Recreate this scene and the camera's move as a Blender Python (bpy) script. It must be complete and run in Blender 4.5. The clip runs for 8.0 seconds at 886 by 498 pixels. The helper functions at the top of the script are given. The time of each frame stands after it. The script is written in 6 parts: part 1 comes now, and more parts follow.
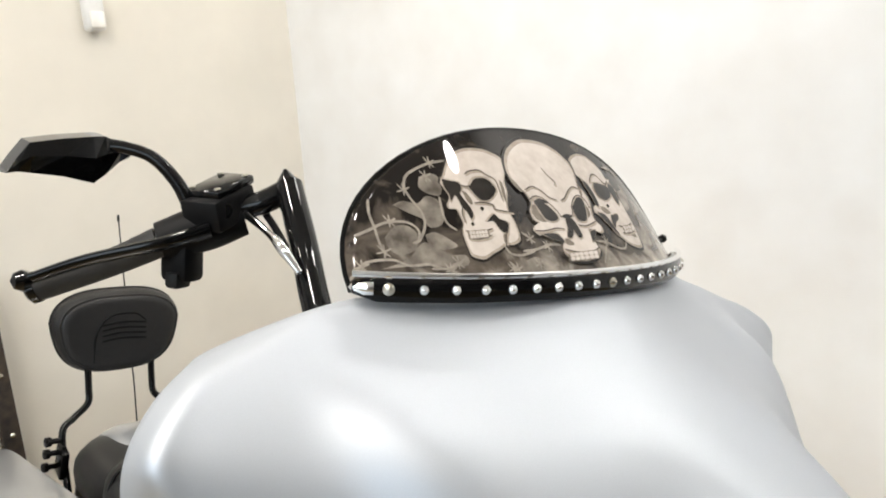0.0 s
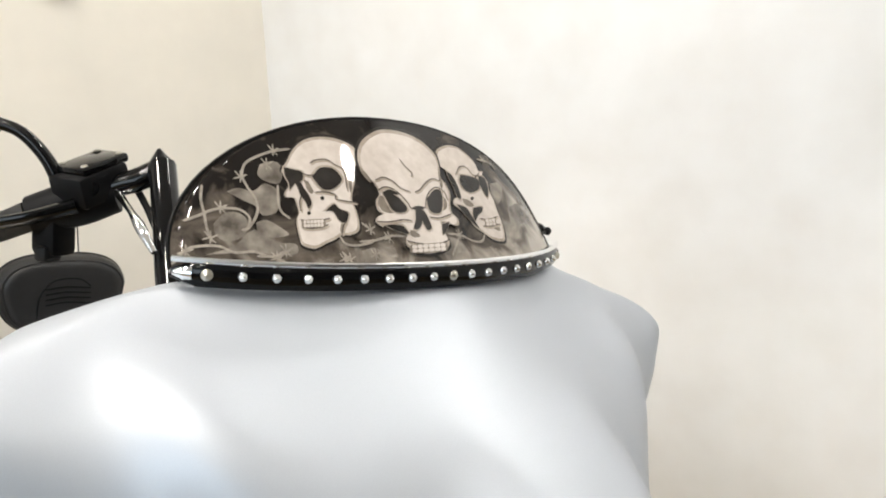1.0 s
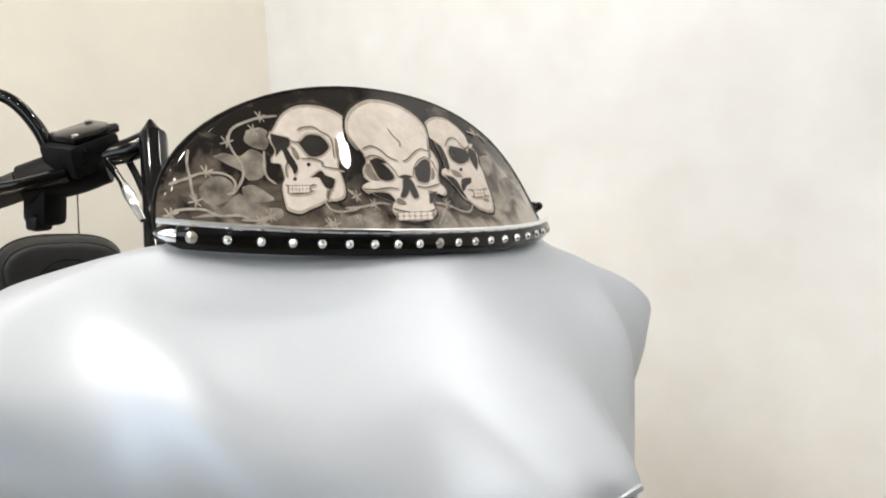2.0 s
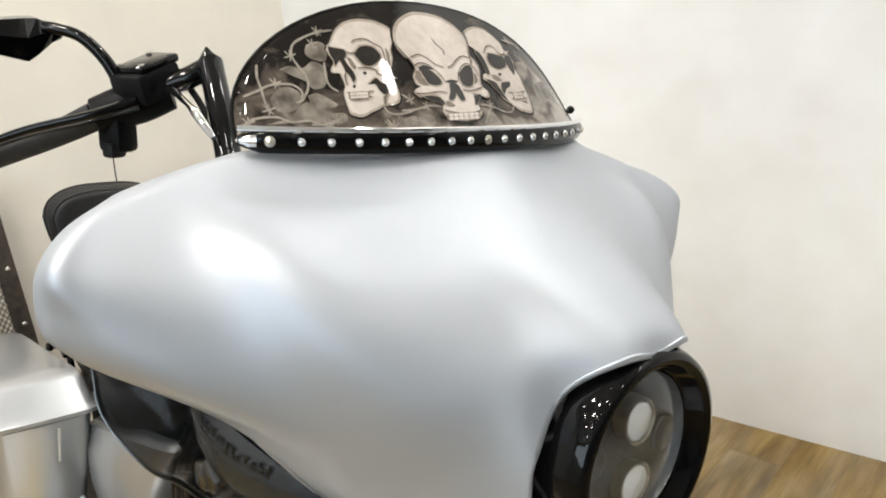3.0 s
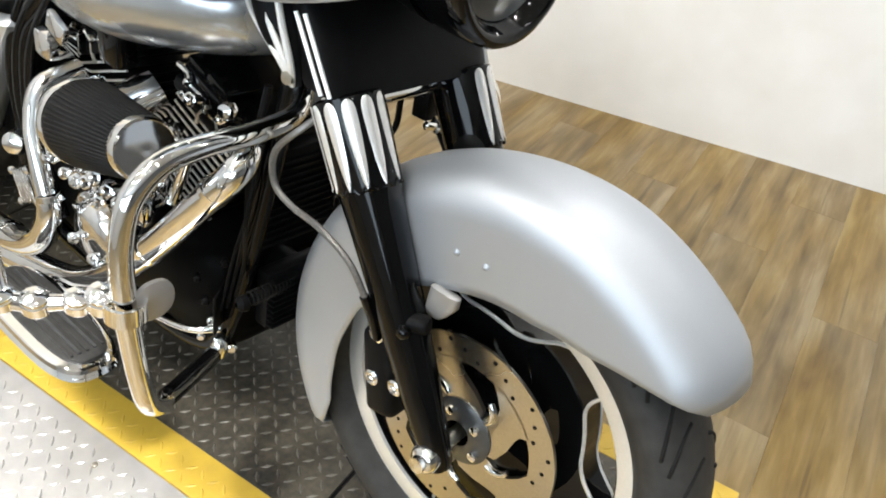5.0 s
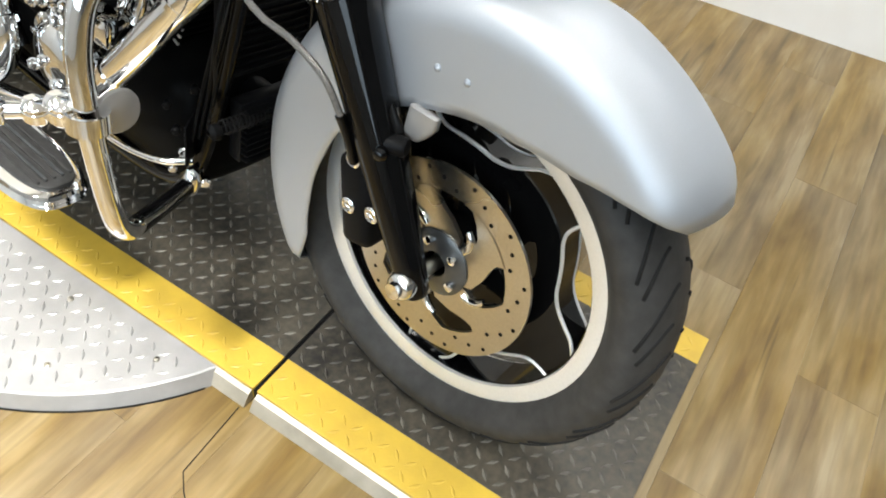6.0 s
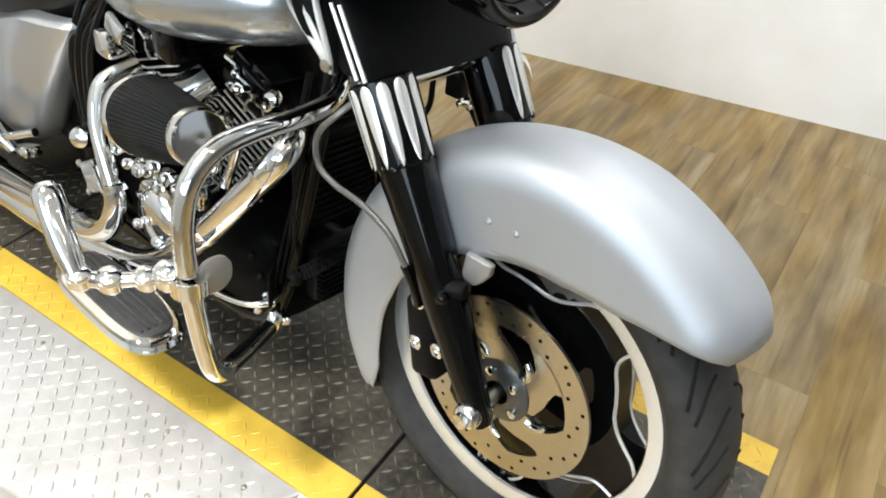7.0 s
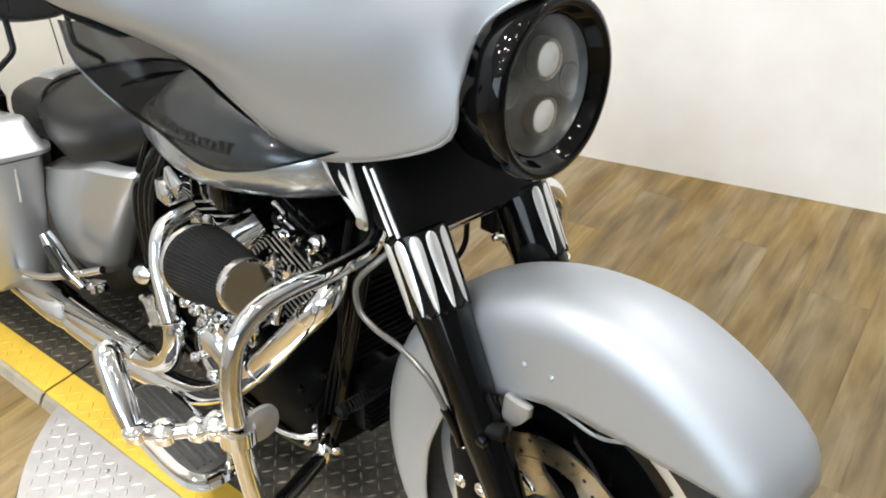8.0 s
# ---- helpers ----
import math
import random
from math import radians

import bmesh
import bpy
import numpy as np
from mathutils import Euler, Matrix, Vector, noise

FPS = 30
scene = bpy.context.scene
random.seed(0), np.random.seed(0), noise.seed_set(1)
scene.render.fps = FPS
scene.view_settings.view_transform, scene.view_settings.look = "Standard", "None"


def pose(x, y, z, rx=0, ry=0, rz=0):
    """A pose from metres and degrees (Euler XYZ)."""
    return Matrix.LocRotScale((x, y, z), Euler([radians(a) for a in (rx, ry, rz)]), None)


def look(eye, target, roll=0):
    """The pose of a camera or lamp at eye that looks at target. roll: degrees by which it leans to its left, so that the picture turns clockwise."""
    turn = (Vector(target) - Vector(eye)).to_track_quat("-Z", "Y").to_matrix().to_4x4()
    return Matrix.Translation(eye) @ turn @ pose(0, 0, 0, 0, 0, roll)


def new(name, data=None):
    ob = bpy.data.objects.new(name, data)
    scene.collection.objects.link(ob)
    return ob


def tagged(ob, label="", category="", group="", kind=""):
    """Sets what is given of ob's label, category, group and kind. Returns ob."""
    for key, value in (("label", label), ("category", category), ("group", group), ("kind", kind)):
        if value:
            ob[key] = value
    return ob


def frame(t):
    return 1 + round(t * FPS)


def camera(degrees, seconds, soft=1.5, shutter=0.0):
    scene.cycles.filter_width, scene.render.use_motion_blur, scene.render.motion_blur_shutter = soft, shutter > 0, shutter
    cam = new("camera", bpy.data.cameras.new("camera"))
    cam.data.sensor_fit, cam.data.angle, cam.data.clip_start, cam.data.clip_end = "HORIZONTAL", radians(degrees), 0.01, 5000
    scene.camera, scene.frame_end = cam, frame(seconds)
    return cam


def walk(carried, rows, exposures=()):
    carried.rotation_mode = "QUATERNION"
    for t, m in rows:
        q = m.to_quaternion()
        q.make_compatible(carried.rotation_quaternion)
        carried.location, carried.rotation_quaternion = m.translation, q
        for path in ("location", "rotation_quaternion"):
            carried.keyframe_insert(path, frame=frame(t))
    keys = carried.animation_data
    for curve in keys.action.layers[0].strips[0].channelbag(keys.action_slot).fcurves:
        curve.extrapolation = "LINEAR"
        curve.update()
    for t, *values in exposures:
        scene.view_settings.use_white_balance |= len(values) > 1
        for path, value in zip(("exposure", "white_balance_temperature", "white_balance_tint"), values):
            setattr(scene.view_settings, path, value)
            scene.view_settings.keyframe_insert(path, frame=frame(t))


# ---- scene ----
from mathutils.bvhtree import BVHTree

# ---------- camera ----------
cam = camera(62.41, 8.0, soft=1.9)
PATH = [
    (0, (0.0207, -0.4754, 1.4241), (-0.6240, 0.2554, 1.1997), -3.61),
    (0.5, (0.1110, -0.4465, 1.4390), (-0.5115, 0.2905, 1.1756), -2.43),
    (1, (0.1556, -0.3699, 1.4361), (-0.4910, 0.3479, 1.1779), -1.36),
    (1.2, (0.1687, -0.3553, 1.4402), (-0.4896, 0.3573, 1.1976), -2.00),
    (2.3, (0.1796, -0.3662, 1.3940), (-0.4734, 0.3306, 1.0971), -1.04),
    (2.5, (0.1834, -0.3697, 1.3866), (-0.4802, 0.2979, 1.0489), -1.75),
    (3, (0.2018, -0.4603, 1.3796), (-0.4505, 0.2188, 1.0428), -5.21),
    (3.5, (0.2360, -0.5412, 1.3334), (-0.3374, 0.1789, 0.9426), -6.19),
    (4, (0.2353, -0.5979, 1.2676), (-0.2967, 0.1224, 0.8224), 0.06),
    (4.5, (0.2476, -0.6261, 1.2124), (-0.2124, 0.0857, 0.6815), 2.38),
    (5, (0.2626, -0.6243, 1.1524), (-0.1191, 0.0538, 0.5243), 5.34),
    (5.2, (0.2705, -0.6290, 1.1389), (-0.0913, 0.0354, 0.4850), 6.22),
    (6.3, (0.2952, -0.6451, 1.0732), (0.0093, -0.0497, 0.3224), 9.27),
    (6.5, (0.3011, -0.6443, 1.0771), (0.0033, -0.0351, 0.3420), 7.85),
    (7, (0.3071, -0.6606, 1.1837), (-0.1198, -0.0347, 0.5310), 0.20),
    (7.5, (0.3064, -0.6613, 1.2577), (-0.2144, -0.0289, 0.6842), -2.70),
    (8, (0.3174, -0.6139, 1.2663), (-0.2115, 0.0198, 0.7018), -5.56),
]
walk(cam, [(t, look(e, g, r)) for t, e, g, r in PATH], [(0, -0.14, 6650, 10), (2.5, -0.2, 6650, 10), (3.3, -0.13, 6600, 9), (4.6, 0.12, 6450, 9), (6.5, 0.12, 6300, 7), (8, 0.12, 6400, 9)])

# ---------- light ----------
scene.view_settings.exposure = 0.0
world = bpy.data.worlds.new("world")
world.use_nodes = True
world.node_tree.nodes["Background"].inputs[0].default_value = (0.9, 0.93, 1.0, 1)
world.node_tree.nodes["Background"].inputs[1].default_value = 0.1
scene.world = world


def area_lamp(place, target, size_x, size_y, watts, colour):
    data = bpy.data.lights.new("area_light", "AREA")
    data.shape, data.size, data.size_y = "RECTANGLE" if size_x > 1 else "ELLIPSE", size_x, size_y
    data.energy, data.color = watts, colour
    ob = new("area_light", data)
    ob.matrix_world = look(place, target)
    return ob


CEIL = 3.1
# added panel before the closed south wall, standing in for unseen daylight
area_lamp((0.3, -4.3, 1.95), (0.0, 0.0, 0.7), 4.6, 1.9, 140, (0.74, 0.88, 1.0))
# wall washers along the white wall, then downlights over the floor
for lx, ly, w in ((0.24, 1.19, 13), (-1.0, 1.28, 11), (-1.8, 1.2, 4), (1.5, 1.48, 8), (-0.4, 1.35, 4), (2.4, 1.55, 5)):
    area_lamp((lx, ly, CEIL - 0.12), (lx, ly + 0.4, 0.9), 0.15, 0.15, w, (1.0, 0.975, 0.94))
for lx, ly, w in ((-0.45, -0.80, 14), (0.75, -0.62, 5), (-1.2, -0.6, 15), (0.3, -2.1, 6), (-1.0, -2.1, 7), (1.9, -0.6, 2), (-0.6, -1.3, 15), (0.45, -1.4, 7), (-1.5, -1.4, 7), (0.0, -2.9, 5), (-2.0, 0.25, 6)):
    area_lamp((lx, ly, CEIL - 0.12), (lx, ly, 0), 0.13, 0.13, w, (1.0, 0.955, 0.885))
for lx, ly in ((1.3, -1.2), (2.1, -1.8), (-0.6, -3.4), (-2.0, -0.9), (0.8, -2.0), (1.7, 0.3), (-0.2, -0.1)):
    area_lamp((lx, ly, CEIL - 0.1), (lx, ly, 0), 0.07, 0.07, 1.2, (1.0, 0.99, 0.97))
# spots: floor pools beside the lift, then the lower part of the white wall
for place, target, w, cone, soft in (((-0.5, -1.15, CEIL - 0.1), (-0.5, -0.80, 0), 640, 33, 0.2), ((-1.5, -1.15, CEIL - 0.1), (-1.5, -0.80, 0), 400, 33, 0.2), ((0.62, -2.0, CEIL - 0.1), (0.62, -0.02, 0), 330, 18, 0.1), ((-1.0, -1.5, CEIL - 0.1), (-1.0, 1.58, 0.52), 270, 21, 0.3), ((0.1, -1.5, CEIL - 0.1), (0.1, 1.68, 0.52), 270, 21, 0.3), ((1.2, -1.5, CEIL - 0.1), (1.2, 1.78, 0.52), 270, 21, 0.3), ((-1.2, 0.0, CEIL - 0.1), (-1.2, 1.55, 0.9), 40, 58, 0.1)):
    pool = bpy.data.lights.new("spot_light", "SPOT")
    pool.energy, pool.color, pool.spot_size, pool.spot_blend, pool.shadow_soft_size = w, (1.0, 0.97, 0.925), radians(cone), 0.75, soft
    new("spot_light", pool).matrix_world = look(place, target)


# ---------- materials ----------
def material(name, colour, rough=0.5, metal=0.0, vary=0.12, scale=40.0, bump=0.0, bump_scale=200.0, coat=0.0, second=None, stain=3.0, spec=0.5):
    """Principled surface with variation at two scales and a fine relief."""
    m = bpy.data.materials.new(name)
    m.use_nodes = True
    nt = m.node_tree
    b = nt.nodes["Principled BSDF"]
    tc = nt.nodes.new("ShaderNodeTexCoord")
    fine, broad = nt.nodes.new("ShaderNodeTexNoise"), nt.nodes.new("ShaderNodeTexNoise")
    fine.inputs["Scale"].default_value, broad.inputs["Scale"].default_value = scale, stain
    fine.inputs["Detail"].default_value, broad.inputs["Detail"].default_value = 6, 4
    for n in (fine, broad):
        nt.links.new(tc.outputs["Object"], n.inputs["Vector"])
    add = nt.nodes.new("ShaderNodeMath")
    add.operation = "ADD"
    nt.links.new(fine.outputs["Fac"], add.inputs[0])
    nt.links.new(broad.outputs["Fac"], add.inputs[1])
    ramp = nt.nodes.new("ShaderNodeMapRange")
    ramp.inputs["From Min"].default_value, ramp.inputs["From Max"].default_value = 0.7, 1.3
    nt.links.new(add.outputs[0], ramp.inputs["Value"])
    mix = nt.nodes.new("ShaderNodeMix")
    mix.data_type = "RGBA"
    a = second or tuple(c * (1 - vary) for c in colour)
    z = colour if second else tuple(min(1, c * (1 + vary)) for c in colour)
    mix.inputs["A"].default_value, mix.inputs["B"].default_value = (*a, 1), (*z, 1)
    nt.links.new(ramp.outputs["Result"], mix.inputs["Factor"])
    nt.links.new(mix.outputs["Result"], b.inputs["Base Color"])
    rr = nt.nodes.new("ShaderNodeMapRange")
    rr.inputs["From Min"].default_value, rr.inputs["From Max"].default_value = 0.3, 0.7
    rr.inputs["To Min"].default_value, rr.inputs["To Max"].default_value = rough * 0.85, min(1, rough * 1.15)
    nt.links.new(broad.outputs["Fac"], rr.inputs["Value"])
    nt.links.new(rr.outputs["Result"], b.inputs["Roughness"])
    b.inputs["Metallic"].default_value, b.inputs["Specular IOR Level"].default_value = metal, spec
    b.inputs["Coat Weight"].default_value, b.inputs["Coat Roughness"].default_value = coat, 0.04
    if bump:
        bn, bp = nt.nodes.new("ShaderNodeTexNoise"), nt.nodes.new("ShaderNodeBump")
        bn.inputs["Scale"].default_value, bn.inputs["Detail"].default_value = bump_scale, 5
        bp.inputs["Strength"].default_value, bp.inputs["Distance"].default_value = bump, 0.002
        nt.links.new(tc.outputs["Object"], bn.inputs["Vector"])
        nt.links.new(bn.outputs["Fac"], bp.inputs["Height"])
        nt.links.new(bp.outputs["Normal"], b.inputs["Normal"])
    return m


SILVER = material("silver_paint", (0.49, 0.52, 0.565), 0.53, 0.72, 0.03, 900)
PANEL = material("silver_panel_paint", (0.50, 0.52, 0.545), 0.33, 0.66, 0.03, 900, coat=0.6)
POLISHED = material("polished_silver_paint", (0.52, 0.555, 0.60), 0.26, 0.74, 0.03, 900, coat=1.0)
CHROME = material("chrome", (0.88, 0.88, 0.88), 0.05, 1.0, 0.03, 30)
STEEL = material("machined_steel", (0.60, 0.57, 0.50), 0.28, 1.0, 0.08, 250)
MACHINED = material("machined_aluminium", (0.90, 0.90, 0.89), 0.36, 0.6, 0.05, 300)
GLOSS = material("gloss_black", (0.003, 0.003, 0.0032), 0.06, 0.0, 0.2, 30, spec=0.28)
BLACK = material("satin_black", (0.005, 0.005, 0.0055), 0.45, 0.0, 0.25, 60, bump=0.05, spec=0.1)
PLASTIC = material("grained_black_plastic", (0.009, 0.009, 0.0095), 0.5, 0.0, 0.2, 90, bump=0.15, bump_scale=600, spec=0.22)
LEATHER = material("black_vinyl", (0.012, 0.0118, 0.0122), 0.37, 0.0, 0.2, 60, bump=0.25, bump_scale=500, spec=0.4)
RUBBER = material("tyre_rubber", (0.036, 0.035, 0.034), 0.6, 0.0, 0.35, 50, bump=0.2, bump_scale=300, spec=0.3)
FABRIC = material("pleated_filter_media", (0.016, 0.016, 0.017), 0.6, 0.0, 0.2, 120, spec=0.15)
ENGINE = material("black_engine_enamel", (0.0025, 0.0025, 0.0025), 0.5, 0.0, 0.3, 50, bump=0.12, spec=0.04)
GREY_METAL = material("satin_grey_metal", (0.12, 0.125, 0.13), 0.3, 0.8, 0.2, 60)
BADGE = material("dark_chrome", (0.42, 0.41, 0.41), 0.12, 1.0, 0.1, 60)
HOSE = material("braided_hose", (0.22, 0.21, 0.20), 0.35, 0.5, 0.3, 300)
YELLOW = material("yellow_lift_paint", (0.66, 0.445, 0.05), 0.45, 0.0, 0.12, 25, bump=0.1, second=(0.52, 0.345, 0.045), stain=7)
DECK = material("worn_black_deck", (0.095, 0.081, 0.058), 0.45, 0.15, 0.4, 70, bump=0.15, second=(0.020, 0.019, 0.018), stain=8)
WORN = material("worn_tread_tops", (0.20, 0.185, 0.155), 0.45, 0.2, 0.3, 30, second=(0.035, 0.032, 0.028), stain=9)
# bare metal with the wood floor's reflection put into its beige colour
FLANGE = material("bare_metal_floor_tint", (0.50, 0.46, 0.38), 0.42, 0.5, 0.2, 30, bump=0.1, second=(0.36, 0.33, 0.27), stain=8)
ALLOY = material("bright_tread_plate", (0.43, 0.42, 0.412), 0.40, 0.5, 0.12, 25, bump=0.06, stain=4)
WALL = material("white_wall_paint", (0.86, 0.862, 0.86), 0.55, 0.0, 0.03, 6, bump=0.05, bump_scale=120, second=(0.80, 0.788, 0.77), stain=1.5)
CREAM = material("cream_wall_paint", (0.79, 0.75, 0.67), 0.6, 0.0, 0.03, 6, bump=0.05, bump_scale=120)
# unseen walls and ceiling: tones chosen to shape bounce and reflections
PALE_WALL = material("unseen_wall_pale", (0.55, 0.55, 0.545), 0.7, 0.0, 0.05, 6, bump=0.05, bump_scale=120)
DARK_WALL = material("unseen_wall_dark", (0.14, 0.14, 0.14), 0.7, 0.0, 0.05, 6, bump=0.05, bump_scale=120)
CEILING = material("white_ceiling_paint", (0.78, 0.78, 0.775), 0.7, 0.0, 0.05, 6, bump=0.05, bump_scale=120)
WHITE = material("white_plastic", (0.75, 0.75, 0.74), 0.4, 0.0, 0.04, 30)
RUST = material("rusty_steel", (0.10, 0.075, 0.055), 0.6, 0.4, 0.4, 40, bump=0.3, second=(0.035, 0.03, 0.028))
BONE = material("printed_bone", (0.64, 0.58, 0.53), 0.02, 0.0, 0.14, 90, second=(0.50, 0.44, 0.39), coat=0.0, stain=30, spec=0.22)
SHADE = material("printed_bone_shade", (0.26, 0.22, 0.18), 0.02, 0.0, 0.2, 90, second=(0.13, 0.11, 0.09), coat=0.0, stain=40, spec=0.22)
BONE_DIM = material("printed_bone_midtone", (0.44, 0.38, 0.325), 0.02, 0.0, 0.2, 120, second=(0.27, 0.225, 0.18), coat=0.0, stain=40, spec=0.22)
LINE = material("printed_line", (0.085, 0.07, 0.058), 0.02, 0.0, 0.3, 120, spec=0.22)
INK = material("printed_ink", (0.022, 0.019, 0.017), 0.02, 0.0, 0.3, 60, spec=0.22)
ASH = material("printed_grey", (0.30, 0.265, 0.225), 0.02, 0.0, 0.3, 60, second=(0.075, 0.064, 0.053), coat=0.0, stain=35, spec=0.22)
WIRE_GREY = material("printed_wire_grey", (0.36, 0.32, 0.27), 0.02, 0.0, 0.3, 200, second=(0.20, 0.175, 0.15), coat=0.0, stain=60, spec=0.22)


def plain(name, rough, colour, transmission=0.0, alpha=1.0, ior=1.45):
    m = bpy.data.materials.new(name)
    m.use_nodes = True
    b = m.node_tree.nodes["Principled BSDF"]
    b.inputs["Base Color"].default_value = (*colour, 1)
    b.inputs["Roughness"].default_value, b.inputs["IOR"].default_value = rough, ior
    b.inputs["Specular IOR Level"].default_value = 0.2 if alpha < 1 else 0.5
    b.inputs["Transmission Weight"].default_value, b.inputs["Alpha"].default_value = transmission, alpha
    return m


LENS = plain("clear_lens", 0.03, (0.95, 0.95, 0.95), 1.0)
SMOKE = plain("smoked_acrylic", 0.06, (0.005, 0.006, 0.007), 0.0, 0.62)
LED = material("white_reflector", (0.92, 0.90, 0.85), 0.3, 0.0, 0.04, 60)


def printed_screen():
    """Dark printed windshield film: near black above, clouded grey and brown below."""
    m = material("printed_screen", (0.03, 0.026, 0.022), 0.02, 0.0, 0.3, 30, spec=0.22)
    nt = m.node_tree
    b = nt.nodes["Principled BSDF"]
    tc = nt.nodes.new("ShaderNodeTexCoord")
    sep = nt.nodes.new("ShaderNodeSeparateXYZ")
    nt.links.new(tc.outputs["Object"], sep.inputs[0])
    low = nt.nodes.new("ShaderNodeMapRange")
    low.inputs["From Min"].default_value, low.inputs["From Max"].default_value = 0.985, 0.895
    low.inputs["To Max"].default_value = 0.72
    nt.links.new(sep.outputs["Z"], low.inputs["Value"])
    side = nt.nodes.new("ShaderNodeMapRange")
    side.inputs["From Min"].default_value, side.inputs["From Max"].default_value = 0.06, 0.24
    side.inputs["To Max"].default_value = 0.55
    nt.links.new(sep.outputs["Y"], side.inputs["Value"])
    cloud = nt.nodes.new("ShaderNodeTexNoise")
    cloud.inputs["Scale"].default_value, cloud.inputs["Detail"].default_value, cloud.inputs["Distortion"].default_value = 26, 7, 0.8
    nt.links.new(tc.outputs["Object"], cloud.inputs["Vector"])
    s1, s2, s3 = (nt.nodes.new("ShaderNodeMath") for _ in range(3))
    s1.operation, s2.operation, s3.operation = "ADD", "ADD", "MULTIPLY_ADD"
    nt.links.new(low.outputs["Result"], s1.inputs[0])
    nt.links.new(side.outputs["Result"], s1.inputs[1])
    nt.links.new(cloud.outputs["Fac"], s3.inputs[0])
    s3.inputs[1].default_value, s3.inputs[2].default_value = 1.9, -0.95
    nt.links.new(s1.outputs[0], s2.inputs[0])
    nt.links.new(s3.outputs[0], s2.inputs[1])
    ramp = nt.nodes.new("ShaderNodeValToRGB")
    ramp.color_ramp.elements[0].position, ramp.color_ramp.elements[0].color = 0.15, (0.012, 0.010, 0.009, 1)
    ramp.color_ramp.elements[1].position, ramp.color_ramp.elements[1].color = 1.0, (0.40, 0.36, 0.31, 1)
    mid = ramp.color_ramp.elements.new(0.5)
    mid.color = (0.10, 0.082, 0.066, 1)
    nt.links.new(s2.outputs[0], ramp.inputs["Fac"])
    nt.links.new(ramp.outputs["Color"], b.inputs["Base Color"])
    return m


SCREEN = printed_screen()
LAMP_BODY = material("lamp_body", (0.22, 0.222, 0.225), 0.3, 0.5, 0.2, 60)


def wood():
    """Pale oak vinyl planks, grain along the plank, each plank a little different."""
    m = bpy.data.materials.new("oak_plank")
    m.use_nodes = True
    nt = m.node_tree
    b = nt.nodes["Principled BSDF"]
    tc, info = nt.nodes.new("ShaderNodeTexCoord"), nt.nodes.new("ShaderNodeObjectInfo")
    shift = nt.nodes.new("ShaderNodeVectorMath")
    shift.operation = "MULTIPLY_ADD"
    comb = nt.nodes.new("ShaderNodeCombineXYZ")
    for k in ("X", "Y", "Z"):
        nt.links.new(info.outputs["Random"], comb.inputs[k])
    shift.inputs[1].default_value = (37, 53, 71)
    nt.links.new(comb.outputs[0], shift.inputs[0])
    nt.links.new(tc.outputs["Object"], shift.inputs[2])
    def noise(size, scale, detail, distortion=0.0):
        place, n = nt.nodes.new("ShaderNodeMapping"), nt.nodes.new("ShaderNodeTexNoise")
        place.inputs["Scale"].default_value = size
        n.inputs["Scale"].default_value, n.inputs["Detail"].default_value, n.inputs["Distortion"].default_value = scale, detail, distortion
        nt.links.new(shift.outputs[0], place.inputs["Vector"])
        nt.links.new(place.outputs[0], n.inputs["Vector"])
        return n.outputs["Fac"]

    def between(value, low, high, to_low, to_high):
        n = nt.nodes.new("ShaderNodeMapRange")
        for k, v in (("From Min", low), ("From Max", high), ("To Min", to_low), ("To Max", to_high)):
            n.inputs[k].default_value = v
        nt.links.new(value, n.inputs["Value"])
        return n.outputs["Result"]

    def times(x, y):
        n = nt.nodes.new("ShaderNodeMath")
        n.operation = "MULTIPLY"
        nt.links.new(x, n.inputs[0])
        nt.links.new(y, n.inputs[1])
        return n.outputs[0]

    patch = noise((15, 2.8, 15), 1.4, 8, 0.2)
    grain = noise((75, 3.4, 75), 1.3, 9, 0.3)
    crack = noise((34, 1.3, 34), 1.0, 3, 0.5)
    warm = noise((4, 1.2, 4), 1.2, 3, 0.4)
    ramp = nt.nodes.new("ShaderNodeValToRGB")
    ramp.color_ramp.elements[0].position, ramp.color_ramp.elements[0].color = 0.30, (0.125, 0.084, 0.039, 1)
    ramp.color_ramp.elements[1].position, ramp.color_ramp.elements[1].color = 0.70, (0.285, 0.222, 0.128, 1)
    for position, colour in ((0.44, (0.180, 0.127, 0.060, 1)), (0.55, (0.222, 0.163, 0.084, 1))):
        ramp.color_ramp.elements.new(position).color = colour
    nt.links.new(patch, ramp.inputs["Fac"])
    tone = nt.nodes.new("ShaderNodeHueSaturation")
    nt.links.new(ramp.outputs["Color"], tone.inputs["Color"])
    nt.links.new(between(warm, 0.35, 0.65, 1.30, 0.94), tone.inputs["Saturation"])
    hsv = nt.nodes.new("ShaderNodeHueSaturation")
    light = times(between(info.outputs["Random"], 0, 1, 0.93, 1.07), between(grain, 0.3, 0.7, 0.85, 1.13))
    nt.links.new(times(light, between(crack, 0.62, 0.70, 1.0, 0.62)), hsv.inputs["Value"])
    nt.links.new(tone.outputs["Color"], hsv.inputs["Color"])
    nt.links.new(hsv.outputs["Color"], b.inputs["Base Color"])
    b.inputs["Roughness"].default_value = 0.33
    bump = nt.nodes.new("ShaderNodeBump")
    bump.inputs["Strength"].default_value, bump.inputs["Distance"].default_value = 0.08, 0.001
    nt.links.new(grain, bump.inputs["Height"])
    nt.links.new(bump.outputs["Normal"], b.inputs["Normal"])
    return m


OAK = wood()


